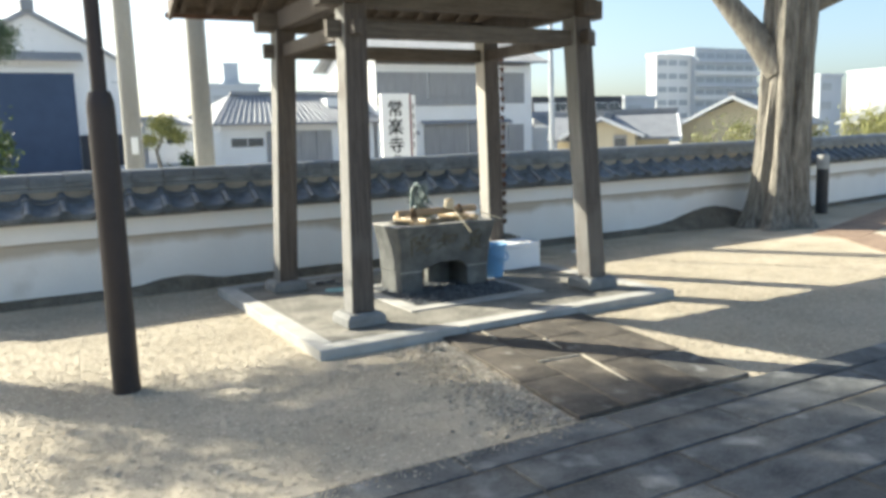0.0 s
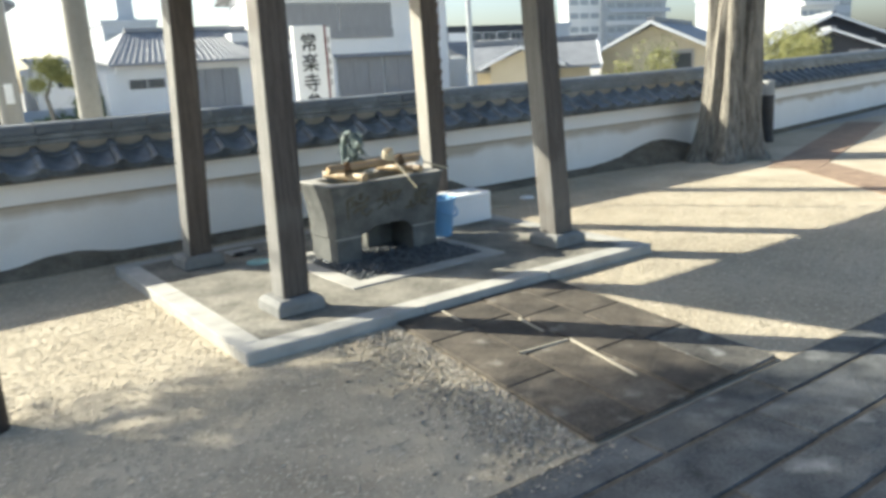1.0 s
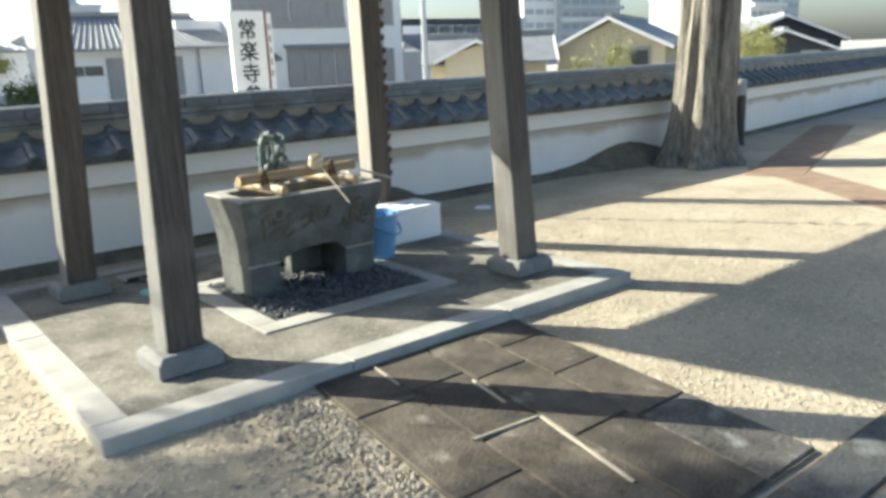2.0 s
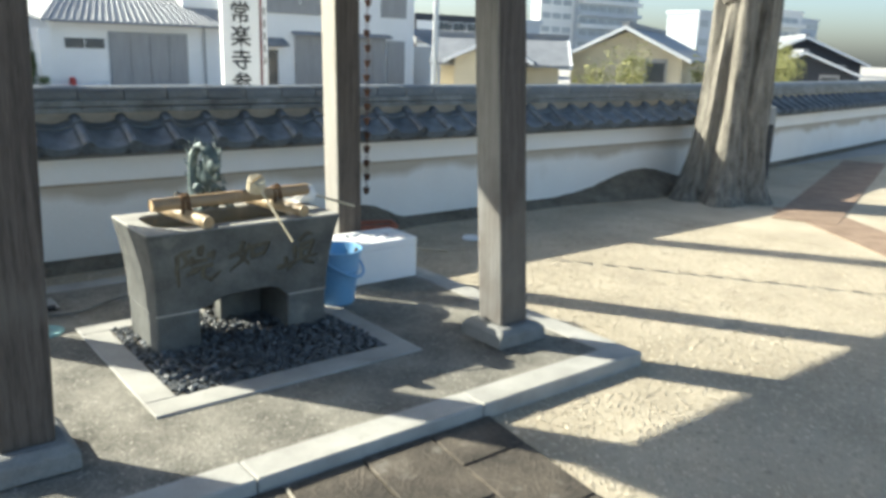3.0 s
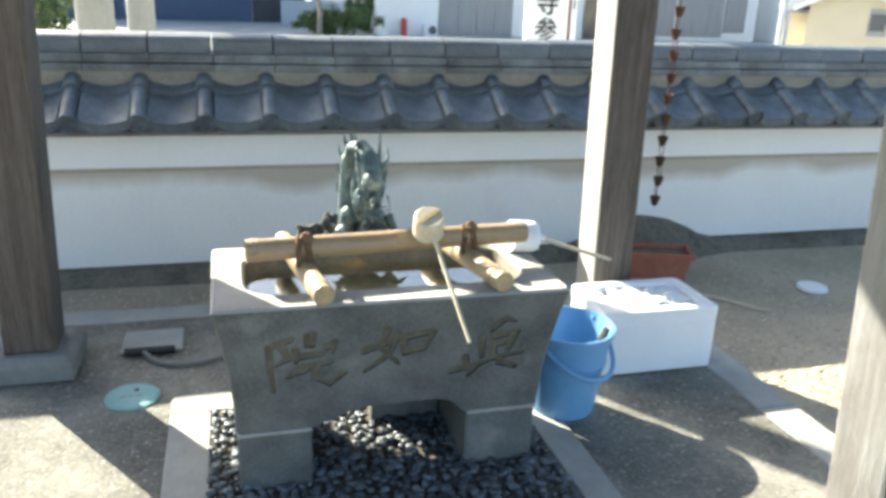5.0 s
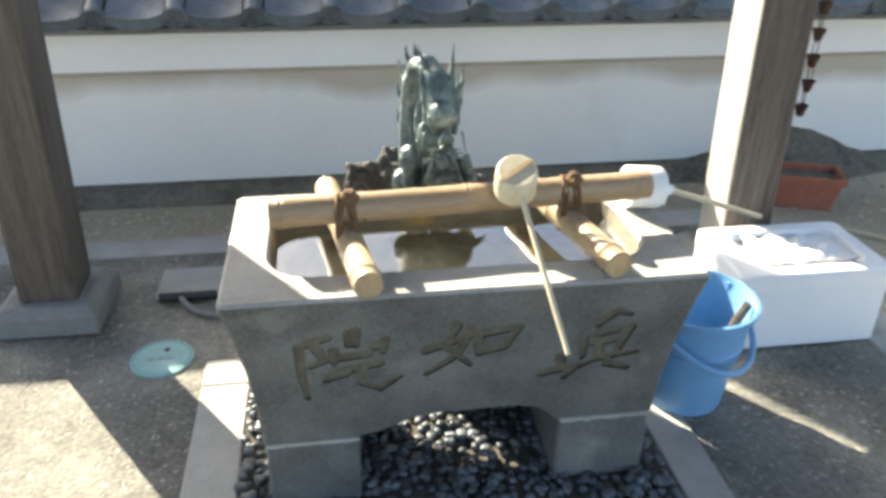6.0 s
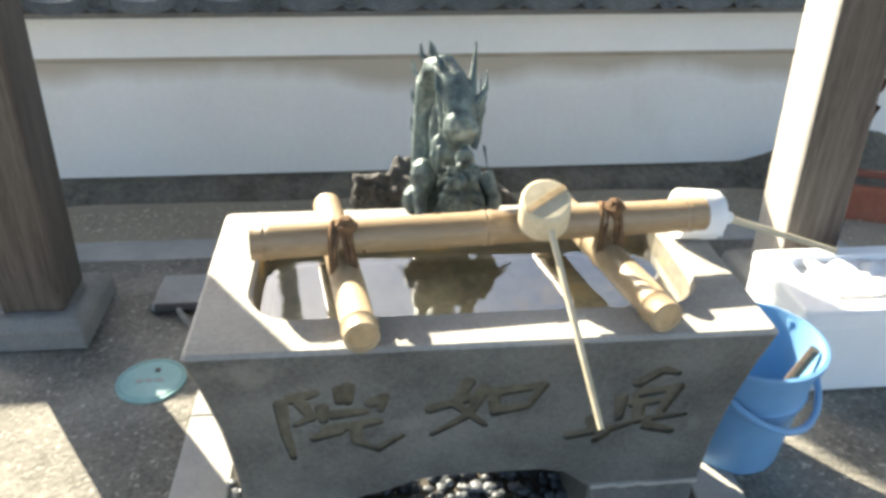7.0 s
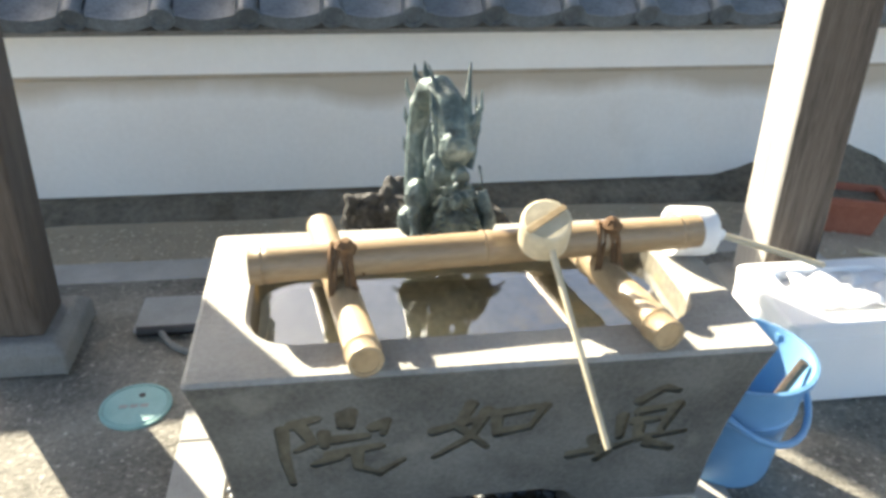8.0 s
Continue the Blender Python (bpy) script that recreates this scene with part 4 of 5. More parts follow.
for s in (-150, 30):
    part("bail_lug", lathe([(0, 0.245), (0.016, 0.245), (0.016, 0.275), (0, 0.275)], 10, centre=(0.157 * math.cos(radians(s)), 0.157 * math.sin(radians(s)))), BLUE, bucket)
bucket.scale = (1.15, 1.15, 1.26)
brush = thing("scrub_brush", "dark wooden brush handle leaning in the bucket", "brush", (5.678, 7.785, TOP + 0.014))
part("handle", tube([(0.0, -0.03, 0.006), (0.132, -0.045, 0.335)], [0.012, 0.014], 8), DARKWOOD, brush)

# ---- foam box with its open lid ----
foam = thing("foam_box", "white styrofoam box with a loose inner lid", "box", (6.215, 8.155, TOP))
bm = box(-0.285, 0.255, -0.18, 0.18, 0, 0.245, 0.012, segments=2)
part("body", bm, FOAM, foam)
bm = bmesh.new()
lev = [rounded_ring(-0.292, 0.262, -0.187, 0.187, 0.247, 0.03), rounded_ring(-0.292, 0.262, -0.187, 0.187, 0.290, 0.03), rounded_ring(-0.285, 0.255, -0.18, 0.18, 0.296, 0.03), rounded_ring(-0.205, 0.205, -0.13, 0.13, 0.296, 0.05), rounded_ring(-0.195, 0.195, -0.12, 0.12, 0.265, 0.05)]
rr = [[bm.verts.new(p) for p in ring] for ring in lev]
for a, b in zip(rr, rr[1:]):
    for k in range(len(a)):
        bm.faces.new((a[k], a[(k + 1) % len(a)], b[(k + 1) % len(a)], b[k]))
bm.faces.new(rr[-1])
bm.faces.new(rr[0][::-1])
part("lid", bm, FOAM, foam)
bm = bmesh.new()
bmesh.ops.create_grid(bm, x_segments=24, y_segments=16, size=1)
for v in bm.verts:
    v.co = Vector((v.co.x * 0.17, v.co.y * 0.10, 0.275 + 0.035 * abs(noise.noise((v.co.x * 2.3, v.co.y * 1.7, 4)))))
sheet = solid("plastic_sheet", bm, WHITE, "crumpled white sheet lying in the box lid", "sheet", (6.24, 8.175, TOP), smooth=True)
mod = sheet.modifiers.new("thick", "SOLIDIFY")
mod.thickness = 0.003

# ---- small things on and round the platform ----
cover = thing("valve_cover", "round green iron valve cover set in concrete", "valve cover", (4.008, 8.19, TOP - 0.006))
part("ring", lathe([(0.104, 0.0), (0.104, 0.008), (0.096, 0.009), (0.096, 0.004)], 36), GREENCAP, cover)
part("disc", lathe([(0, 0.010), (0.090, 0.010), (0.094, 0.007), (0.094, 0.0)], 36), GREENCAP, cover)
part("key_hole", lathe([(0, 0.0125), (0.010, 0.0125), (0.010, 0.009)], 12, centre=(0.012, 0.042)), BLACK, cover, "black key hole")
for k in range(3):
    part("letter_bar", box(-0.045 + 0.03 * k, -0.022 + 0.03 * k, -0.014, 0.0, 0.009, 0.0118), LID, cover)
hatch = thing("drain_hatch", "grey concrete hatch with a black pipe stub", "hatch", (4.05, 8.68, TOP - 0.006))
part("cover_plate", box(-0.13, 0.13, -0.10, 0.12, 0, 0.016, 0.004), LID, hatch)
part("pipe_stub", tube([(-0.11, -0.115, 0.022), (0.10, -0.115, 0.022)], 0.017, 12), BLACK, hatch, "black pipe stub", smooth=True)
pts = [Vector((4.02, 8.555, 0.095)), Vector((4.08, 8.47, 0.09)), Vector((4.18, 8.42, 0.09)), Vector((4.30, 8.44, 0.09)), Vector((4.42, 8.50, 0.095)), Vector((4.55, 8.50, 0.12)), Vector((4.62, 8.36, 0.16))]
smooth_pts = []
for i in range(len(pts) - 1):
    p0, p1, p2, p3 = pts[max(i - 1, 0)], pts[i], pts[i + 1], pts[min(i + 2, len(pts) - 1)]
    for k in range(6):
        u = k / 6
        smooth_pts.append(0.5 * ((2 * p1) + (p2 - p0) * u + (2 * p0 - 5 * p1 + 4 * p2 - p3) * u * u + (3 * p1 - p0 - 3 * p2 + p3) * u ** 3))
solid("hose", tube(smooth_pts, 0.011, 10), HOSE, "grey rubber hose running behind the trough", "hose", smooth=True)
planter = thing("planter", "terracotta trough planter by the wall", "planter", (6.93, 9.28, 0.0), -20)
bm = bmesh.new()
lev = [(-0.17, 0.17, -0.07, 0.07, 0.0), (-0.20, 0.20, -0.095, 0.095, 0.15), (-0.215, 0.215, -0.11, 0.11, 0.15), (-0.215, 0.215, -0.11, 0.11, 0.18), (-0.19, 0.19, -0.085, 0.085, 0.18), (-0.185, 0.185, -0.08, 0.08, 0.14)]
rr = [[bm.verts.new((x, y, z)) for x, y in ((x0, y0), (x1, y0), (x1, y1), (x0, y1))] for x0, x1, y0, y1, z in lev]
for a, b in zip(rr, rr[1:]):
    for k in range(4):
        bm.faces.new((a[k], a[(k + 1) % 4], b[(k + 1) % 4], b[k]))
bm.faces.new(rr[-1])
bm.faces.new(rr[0][::-1])
part("pot", bm, TERRA, planter)
part("earth", rough_up(box(-0.183, 0.183, -0.078, 0.078, 0.10, 0.15), 20, 0.01), SOIL, planter)
solid("plastic_dish", lathe([(0, 0.012), (0.07, 0.014), (0.085, 0.018), (0.09, 0.0)], 24), WHITE, "shallow white plastic dish lying on the gravel", "dish", (7.79, 8.90, 0.008))
solid("stick", tube([(6.90, 9.0, 0.018), (7.1, 8.85, 0.016), (7.28, 8.62, 0.014)], [0.012, 0.010, 0.008], 8), PALE, "thin peeled stick lying on the gravel", "stick")

# ---- rain chain ----
chain = thing("rain_chain", "copper rain chain of small cups hanging from the gutter", "rain chain", (6.95, 9.40, 0))
cup = lathe([(0.0, 0.0), (0.017, 0.002), (0.020, 0.012), (0.031, 0.056), (0.034, 0.058), (0.032, 0.052), (0.018, 0.010), (0.0, 0.006)], 12)
cup_mesh = mesh_of("cup", cup, COPPER, True)
link_mesh = mesh_of("link", tube([(0.0, 0.012 * math.cos(a), 0.095 + 0.038 * math.sin(a)) for a in [2 * math.pi * k / 12 for k in range(13)]], 0.003, 5), COPPER)
for k in range(20):
    for name, me in (("cup", cup_mesh), ("link", link_mesh)):
        ob = part(name, me, None, chain)
        ob.matrix_basis = pose(0.004 * math.sin(k * 2.1), 0.004 * math.cos(k * 1.7), 0.42 + k * 0.1245, 0, 0, 37 * k)

# ---- dark pole ----
pole = thing("pole", "dark brown painted steel pole standing in the gravel", "pole", (1.70, 6.16, 0))
part("base_tube", lathe([(0, -0.02), (0.092, -0.02), (0.088, 0.03), (0.086, 1.86), (0.084, 1.90), (0.066, 1.965), (0, 1.97)], 24), POLE, pole, smooth=True)
part("upper_tube", lathe([(0, 1.96), (0.048, 1.96), (0.046, 4.6), (0, 4.61)], 20), POLE, pole, smooth=True)

# ---- bollard by the tree ----
bollard = thing("bollard_light", "black round bollard light with grey cap", "bollard", (14.0, 9.62, 0))
bollard.scale.z = 1.05
part("body", lathe([(0, 0), (0.105, 0), (0.105, 0.76), (0.10, 0.765), (0, 0.765)], 20), BLACK, bollard, smooth=True)
part("cap", lathe([(0, 0.765), (0.107, 0.765), (0.107, 0.965), (0.09, 1.0), (0, 1.005)], 20), LID, bollard, "grey cap", smooth=True)

# ---- old tree ----
tree = thing("old_tree", "old tree with thick fluted pale bark", "tree", (11.85, 8.98, 0))
bm = bmesh.new()
rings = []
SIDES = 72
for i in range(34):
    z = i * 0.16
    flare = 0.375 + 0.20 * math.exp(-z / 0.35) - 0.008 * z + (0.05 * max(z - 2.6, 0))
    ring = []
    for k in range(SIDES):
        a = 2 * math.pi * k / SIDES
        lobes = 1 + (0.10 + 0.10 * math.exp(-z / 0.5)) * math.sin(5 * a + 0.5 * z + 1.0) + 0.075 * math.sin(9 * a - 0.8 * z) + 0.10 * noise.noise((3.2 * math.cos(a), 3.2 * math.sin(a), z * 0.5)) + 0.10 * noise.noise((7 * math.cos(a), 7 * math.sin(a), z * 0.6)) + 0.05 * noise.noise((16 * math.cos(a), 16 * math.sin(a), z * 1.1))
        r = flare * lobes
        ring.append(bm.verts.new((0.15 * z - 0.016 * z * z + r * math.cos(a), r * math.sin(a) * 0.95, z - 0.03)))
    rings.append(ring)
for a, b in zip(rings, rings[1:]):
    for k in range(SIDES):
        bm.faces.new((a[k], a[(k + 1) % SIDES], b[(k + 1) % SIDES], b[k]))
bm.faces.new(rings[-1])
part("trunk", bm, BARK, tree, smooth=True)
limbs = [([(0.15, 0.05, 2.45), (-0.05, 0.32, 2.95), (-0.42, 0.72, 3.65), (-0.9, 1.2, 4.7), (-1.5, 1.7, 6.0)], 0.25), ([(0.35, -0.1, 3.35), (0.75, -0.6, 3.62), (1.5, -1.3, 4.1), (2.4, -1.9, 5.2)], 0.15), ([(0.22, 0, 4.8), (0.3, 0.1, 6.0), (0.1, 0.4, 7.2), (0.3, 0.5, 8.6)], 0.40), ([(0.3, 0.1, 5.6), (1.0, 0.8, 6.8), (1.4, 1.6, 8.0)], 0.2)]
tips = []
for pts, r in limbs:
    part("limb", rough_up(tube(pts, [r * (1 - 0.75 * i / (len(pts) - 1)) for i in range(len(pts))], 12), 2.5, 0.05), BARK, tree, smooth=True)
    tips += pts[-2:]
rl = np.random.default_rng(5)
cl = np.array([np.array(t) + rl.normal(0, 0.9, 3) * (1, 1, 0.7) + (0, 0, 2.2) for t in tips for _ in range(9)])
tagged(part("crown", leaves("crown", cl, 14000, 0.42, 0.07, LEAF, rl), None, tree), kind="stuff")

# ---- unseen pine beyond the wall, added to cast shade on the yard ----
pine = thing("pine_tree", "unseen dark green pine, added to shade the yard", "tree", (-2.5, 11.5, 0))
part("trunk", rough_up(tube([(0.0, 0.0, BASE - 0.05), (-0.05, 0.1, 1.6), (0.0, 0.1, 3.0), (0.3, 0.0, 4.4), (0.8, 0.0, 6.2), (1.0, 0.0, 8.8)], [0.30, 0.26, 0.24, 0.19, 0.13, 0.05], 12), 3, 0.04), BARK, pine, smooth=True)
rp = np.random.default_rng(8)
cl = []
for k in range(36):
    z = 4.05 + 0.15 * k
    a = k * 2.4
    reach = 1.62 * (1 - 0.35 * (z - 4.0) / 5.5) * (0.6 + 0.4 * ((k * 7) % 5) / 4)
    mid_x = 0.25 + 0.17 * (z - 4.0) + 0.62
    tip = (mid_x + reach * math.cos(a) * 1.05, reach * math.sin(a) * 0.8, z + 0.25)
    root = (0.3 + 0.17 * (z - 4.4), 0.0, z)
    part("branch", tube([root, ((root[0] + tip[0]) / 2, tip[1] * 0.5, z + 0.05), tip], [0.05, 0.035, 0.015], 6), BARK, pine)
    for s in (0.35, 0.55, 0.75, 0.9, 1.0):
        for _ in range(2):
            cl.append(np.array((root[0] + (tip[0] - root[0]) * s, tip[1] * s, z + 0.3 * s)) + rp.normal(0, 0.17, 3))
tagged(part("crown", leaves("crown", cl, 36000, (0.19, 0.19, 0.11), 0.085, NEEDLE, rp, 0.13), None, pine), kind="stuff")
far_pine = thing("garden_pine", "dark pine top beside the warehouse", "tree", (0.9, 30, 0))
part("trunk", tube([(0, 0, BASE), (0.1, 0, 3.0), (0.3, 0, 5.6)], [0.16, 0.12, 0.05], 8), BARK, far_pine, smooth=True)
cl = [(0.1, 0, 4.6), (0.7, 0, 4.8), (-0.4, 0, 5.2), (0.4, 0.2, 5.5), (0.8, 0, 5.3), (-0.8, 0, 4.7), (0.2, 0, 6.0)]
tagged(part("crown", leaves("crown", cl, 5000, (0.26, 0.26, 0.16), 0.10, NEEDLE, rp, 0.14), None, far_pine), kind="stuff")

# ---- yard beyond: brick path, drain, white stands ----
path = thing("brick_path", "brown brick footpath crossing the gravel", "path", (0, 0, 0), kind="structure")


def strip(p0, p1, width, z):
    p0, p1 = Vector((*p0, z)), Vector((*p1, z))
    side = (p1 - p0).normalized().cross(Vector((0, 0, 1))) * width / 2
    bm = bmesh.new()
    lo = [bm.verts.new(p) for p in (p0 - side, p1 - side, p1 + side, p0 + side)]
    f = bm.faces.new(lo)
    up = bmesh.ops.extrude_face_region(bm, geom=[f])
    for v in up["geom"]:
        if isinstance(v, bmesh.types.BMVert):
            v.co.z -= 0.03
    return bm


part("paving", strip((11.45, 7.62), (17.6, 9.72), 0.66, 0.012), BRICK, path)
part("paving", strip((12.15, 8.06), (8.0, 2.2), 0.62, 0.008), BRICK, path)
drain = thing("drain_cover", "dark iron drain cover in the gravel", "drain cover", (14.3, 6.9, 0))
part("plate", lathe([(0, 0.012), (0.30, 0.012), (0.32, 0.0)], 24), BLACK, drain)
stand = thing("folding_sign", "white folding board standing on the gravel", "sign board", (16.9, 8.15, 0), 25)
for s in (-1, 1):
    part("panel", prism([(s * 0.42, 0), (s * 0.46, 0), (s * 0.06, 0.95), (s * 0.02, 0.95)], -0.28, 0.28), WHITE, stand)
part("top_cloth", rough_up(box(-0.08, 0.08, -0.2, 0.2, 0.94, 0.99, 0.02), 8, 0.02), RED, stand, "red cloth on top")
stand.scale = (0.72, 0.72, 0.72)
tub = thing("water_tank", "white plastic tank standing on the gravel", "tank", (16.55, 7.55, 0), 15)
part("body", box(-0.25, 0.25, -0.22, 0.22, 0, 0.72, 0.06, segments=2), WHITE, tub)
part("neck", lathe([(0, 0.71), (0.1, 0.71), (0.1, 0.80), (0, 0.80)], 16), WHITE, tub)
tub.scale = (0.8, 0.8, 0.8)


# ---- beyond the wall ----
sign = thing("temple_sign", "tall white sign with black brush lettering", "sign", (9.90, 18.6, 0))
part("board", box(-0.39, 0.39, -0.07, 0.07, BASE, 2.70, 0.01), SIGNW, sign)
part("edge_strip", box(0.39, 0.43, -0.08, 0.08, BASE, 2.69), MAROON, sign, "maroon edge strip")
part("side_board", box(0.432, 0.56, -0.05, 0.05, BASE, 2.66), SIGNW, sign)
for i, ch in enumerate("常楽寺参"):
    me = lettering(ch, 0.43, 0.012, 0.004)
    me.transform(pose(-0.02, -0.078, 2.33 - 0.45 * i, 90))
    me.materials.clear()
    me.materials.append(INK)
    part("letter", me, None, sign)
for k in range(5):
    part("letter_bar", box(0.47, 0.52, -0.056, -0.048, 2.30 - 0.24 * k, 2.44 - 0.24 * k), LID, sign)

for x, y, r, h, label in ((3.38, 16.6, 0.19, 11.5, "grey concrete utility pole with a small pale plate"), (3.54, 11.52, 0.140, 3.45, "slim grey concrete post just beyond the wall")):
    up = thing("utility_pole", label, "utility pole", (x, y, 0), group="utility poles")
    part("shaft", lathe([(0, BASE), (r, BASE), (r * (1 - 0.033 * h), h), (0, h)], 18), UTIL, up, smooth=True)
    if y > 12:
        part("number_plate", box(-0.06, 0.06, -r - 0.012, -r + 0.03, 1.46, 1.78, 0.004), SIGNW, up, "pale plate")
    for k in range(8 if h > 5 else 0):
        part("step_bolt", tube([((r - 0.02) * (1 if k % 2 else -1), 0, 2.8 + 0.45 * k), ((r + 0.10) * (1 if k % 2 else -1), 0, 2.8 + 0.45 * k)], 0.012, 6), STEEL, up)
steel = thing("steel_pole", "thin galvanised steel pole far behind the wall", "pole", (27.4, 35, 0))
part("shaft", lathe([(0, BASE), (0.16, BASE), (0.10, 12), (0, 12)], 12), STEEL, steel, smooth=True)


def tiled_slope(parent, x0, x1, y0, z0, y1, z1, pitch=0.45, mat=None, hips=(0.0, 0.0), rib=0.07):
    """One roof slope with ribs running up it; hips: how far its upper corners are drawn in."""
    bm = bmesh.new()
    n = max(2, int((x1 - x0) / pitch))
    prof = []
    for k in range(n):
        u = x0 + (x1 - x0) * k / n
        w = (x1 - x0) / n
        prof += [(u, 0.7 * rib), (u + 0.2 * w, 0.0), (u + 0.75 * w, 0.0), (u + 0.88 * w, rib)]
    prof.append((x1, 0.7 * rib))
    shrink = (x1 - x0 - hips[0] - hips[1]) / (x1 - x0)
    a = [bm.verts.new((x, y0, z0 + z)) for x, z in prof]
    b = [bm.verts.new((x0 + hips[0] + (x - x0) * shrink, y1, z1 + z)) for x, z in prof]
    c = [bm.verts.new((x, y0, z0 - 0.12)) for x, z in prof]
    for i in range(len(prof) - 1):
        bm.faces.new((a[i], a[i + 1], b[i + 1], b[i]))
        bm.faces.new((c[i], c[i + 1], a[i + 1], a[i]))
    return part("roof_slope", bm, mat or FARROOF, parent)


def window(parent, x0, x1, z0, z1, y, panes=2, mat=None, name="window"):
    w = part(name, box(x0, x1, y - 0.06, y + 0.02, z0, z1), HOUSEWALL if mat is None else mat, parent)
    step = (x1 - x0 - 0.1) / panes
    for k in range(panes):
        part("pane", box(x0 + 0.05 + step * k + 0.03, x0 + 0.05 + step * (k + 1) - 0.03, y - 0.085, y - 0.062, z0 + 0.07, z1 - 0.07), PANE if mat is None else mat, w)
    return w


# white storehouse with grey doors
shed = thing("storehouse", "white storehouse with ribbed grey roof and wide doors", "house", (13.3, 50, 0))
part("wall", box(0, 10.4, 0, 5.4, BASE, 3.0), HOUSEWALL, shed)
tiled_slope(shed, -0.6, 10.9, -0.9, 2.75, 3.6, 4.75, 0.36, None, (2.3, 1.4), 0.05)
tiled_slope(shed, -0.6, 10.9, 5.9, 3.45, 3.6, 4.75, 0.36, None, (2.3, 1.4), 0.05)
part("ridge", box(1.7, 9.5, 3.4, 3.8, 4.72, 4.98), FARROOF, shed)
for x, inset in ((-0.6, 2.3), (10.9, -1.4)):
    bm = bmesh.new()
    lo, hi = [bm.verts.new((x, y, z)) for y, z in ((-0.9, 2.78), (5.9, 3.48))], bm.verts.new((x + inset, 3.6, 4.78))
    low = [bm.verts.new((x, y, z - 0.12)) for y, z in ((-0.9, 2.78), (5.9, 3.48))]
    bm.faces.new((lo[0], lo[1], hi))
    bm.faces.new((low[0], low[1], lo[1], lo[0]))
    part("roof_hip", bm, FARROOF, shed)
door = part("door", box(2.9, 7.3, -0.08, 0.0, BASE + 0.05, 2.25), SHUTTER, shed, "grey sliding door")
for k in range(4):
    part("door_panel", box(2.95 + 1.09 * k, 3.98 + 1.09 * k, -0.13, -0.082, BASE + 0.1, 2.2), SHUTTER, door)
window(shed, 0.55, 2.75, 1.25, 1.92, 0)
part("porch_wall", box(-0.7, -0.1, -0.5, 2, BASE, 2.3), HOUSEWALL, shed)
part("drain_pipe", tube([(8.3, -0.15, BASE), (8.3, -0.15, 2.7)], 0.06, 8), SHUTTER, shed)
ac = thing("air_conditioner", "white outdoor air conditioner unit by the storehouse", "air conditioner", (15.6, 49.5, BASE))
part("case", box(-0.4, 0.4, -0.15, 0.15, 0, 0.65, 0.02), HOUSEWALL, ac)
part("fan_grille", tube([(0.1, -0.16, 0.33), (0.1, -0.152, 0.33)], 0.24, 16), PANE, ac)
gas = thing("gas_cylinder", "red cylinder beside the storehouse wall", "cylinder", (14.1, 49.6, BASE))
part("tank", lathe([(0, 0), (0.18, 0), (0.18, 0.8), (0.1, 0.95), (0, 0.97)], 14), RED, gas, smooth=True)

# two-storey white house
house = thing("house", "white two-storey house with grey shutters", "house", (24.0, 50, 0))
part("wall", box(0, 13.0, 0, 9, BASE, 6.6), HOUSEWALL, house)
tiled_slope(house, -0.7, 14.0, -1.0, 6.85, 4.5, 9.0)
tiled_slope(house, -0.7, 14.0, 10.0, 6.85, 4.5, 9.0)
for x in (0.0, 13.0):
    part("gable", along_x([(0, 6.7), (9, 6.7), (4.5, 8.9)], x, x + 0.2), HOUSEWALL, house)
part("balcony_rail", box(0.0, 8.2, -0.16, -0.02, 3.75, 4.3), SHUTTER, house)
for x0, x1, z0, z1, panes in ((0.1, 4.0, 4.3, 6.05, 3), (4.1, 8.2, 4.3, 6.05, 3), (10.2, 12.3, 3.85, 6.1, 2), (3.6, 7.2, -0.9, 2.45, 3), (7.3, 10.6, -0.9, 2.45, 3), (10.7, 12.2, -0.6, 2.3, 1)):
    window(house, x0, x1, z0, z1, 0, panes, SHUTTER, "shutter")
part("awning", along_x([(-0.5, 2.42), (-0.5, 2.50), (0, 2.72), (0, 2.60)], 3.4, 10.9), FARROOF, house)
part("entrance", box(1.1, 2.4, -0.05, 0.02, BASE, 1.5), PANE, house)
part("entrance_awning", along_x([(-0.9, 1.75), (-0.9, 1.85), (0, 2.25), (0, 1.7)], 0.8, 2.8), FARROOF, house)
part("wing", box(-3.0, 0.0, 1.5, 7, BASE, 4.4), HOUSEWALL, house)

# white warehouse with navy shutter
ware = thing("warehouse", "white gabled warehouse with a big navy shutter", "warehouse", (0, 60, 0))
part("wall", prism([(-7, BASE), (9.6, BASE), (9.6, 7.2), (3.8, 10.4), (-7, 4.6)], 0, 14), HOUSEWALL, ware)
part("shutter", box(-6.5, 6.2, -0.12, 0, BASE, 6.6), NAVY, ware, "navy blue metal shutter")
part("lintel", box(-6.9, 6.6, -0.2, 0.0, 6.62, 6.95), HOUSEWALL, ware)
part("canopy", along_x([(-1.1, 7.3), (-1.1, 7.42), (0, 8.0), (0, 7.5)], -7, 6.8), SHUTTER, ware)
part("wainscot", box(6.25, 9.62, -0.12, 0.0, BASE, 2.45), CHAR, ware, "dark charred board cladding")
part("roof", prism([(3.8, 10.4), (10.2, 6.85), (10.2, 7.1), (3.8, 10.75), (-7.5, 4.6), (-7.5, 4.35)], -0.4, 14.4), FARROOF, ware)
part("ridge_end", rough_up(box(3.4, 4.2, -0.5, 0.2, 10.5, 11.3, 0.1), 2, 0.12), FARROOF, ware)

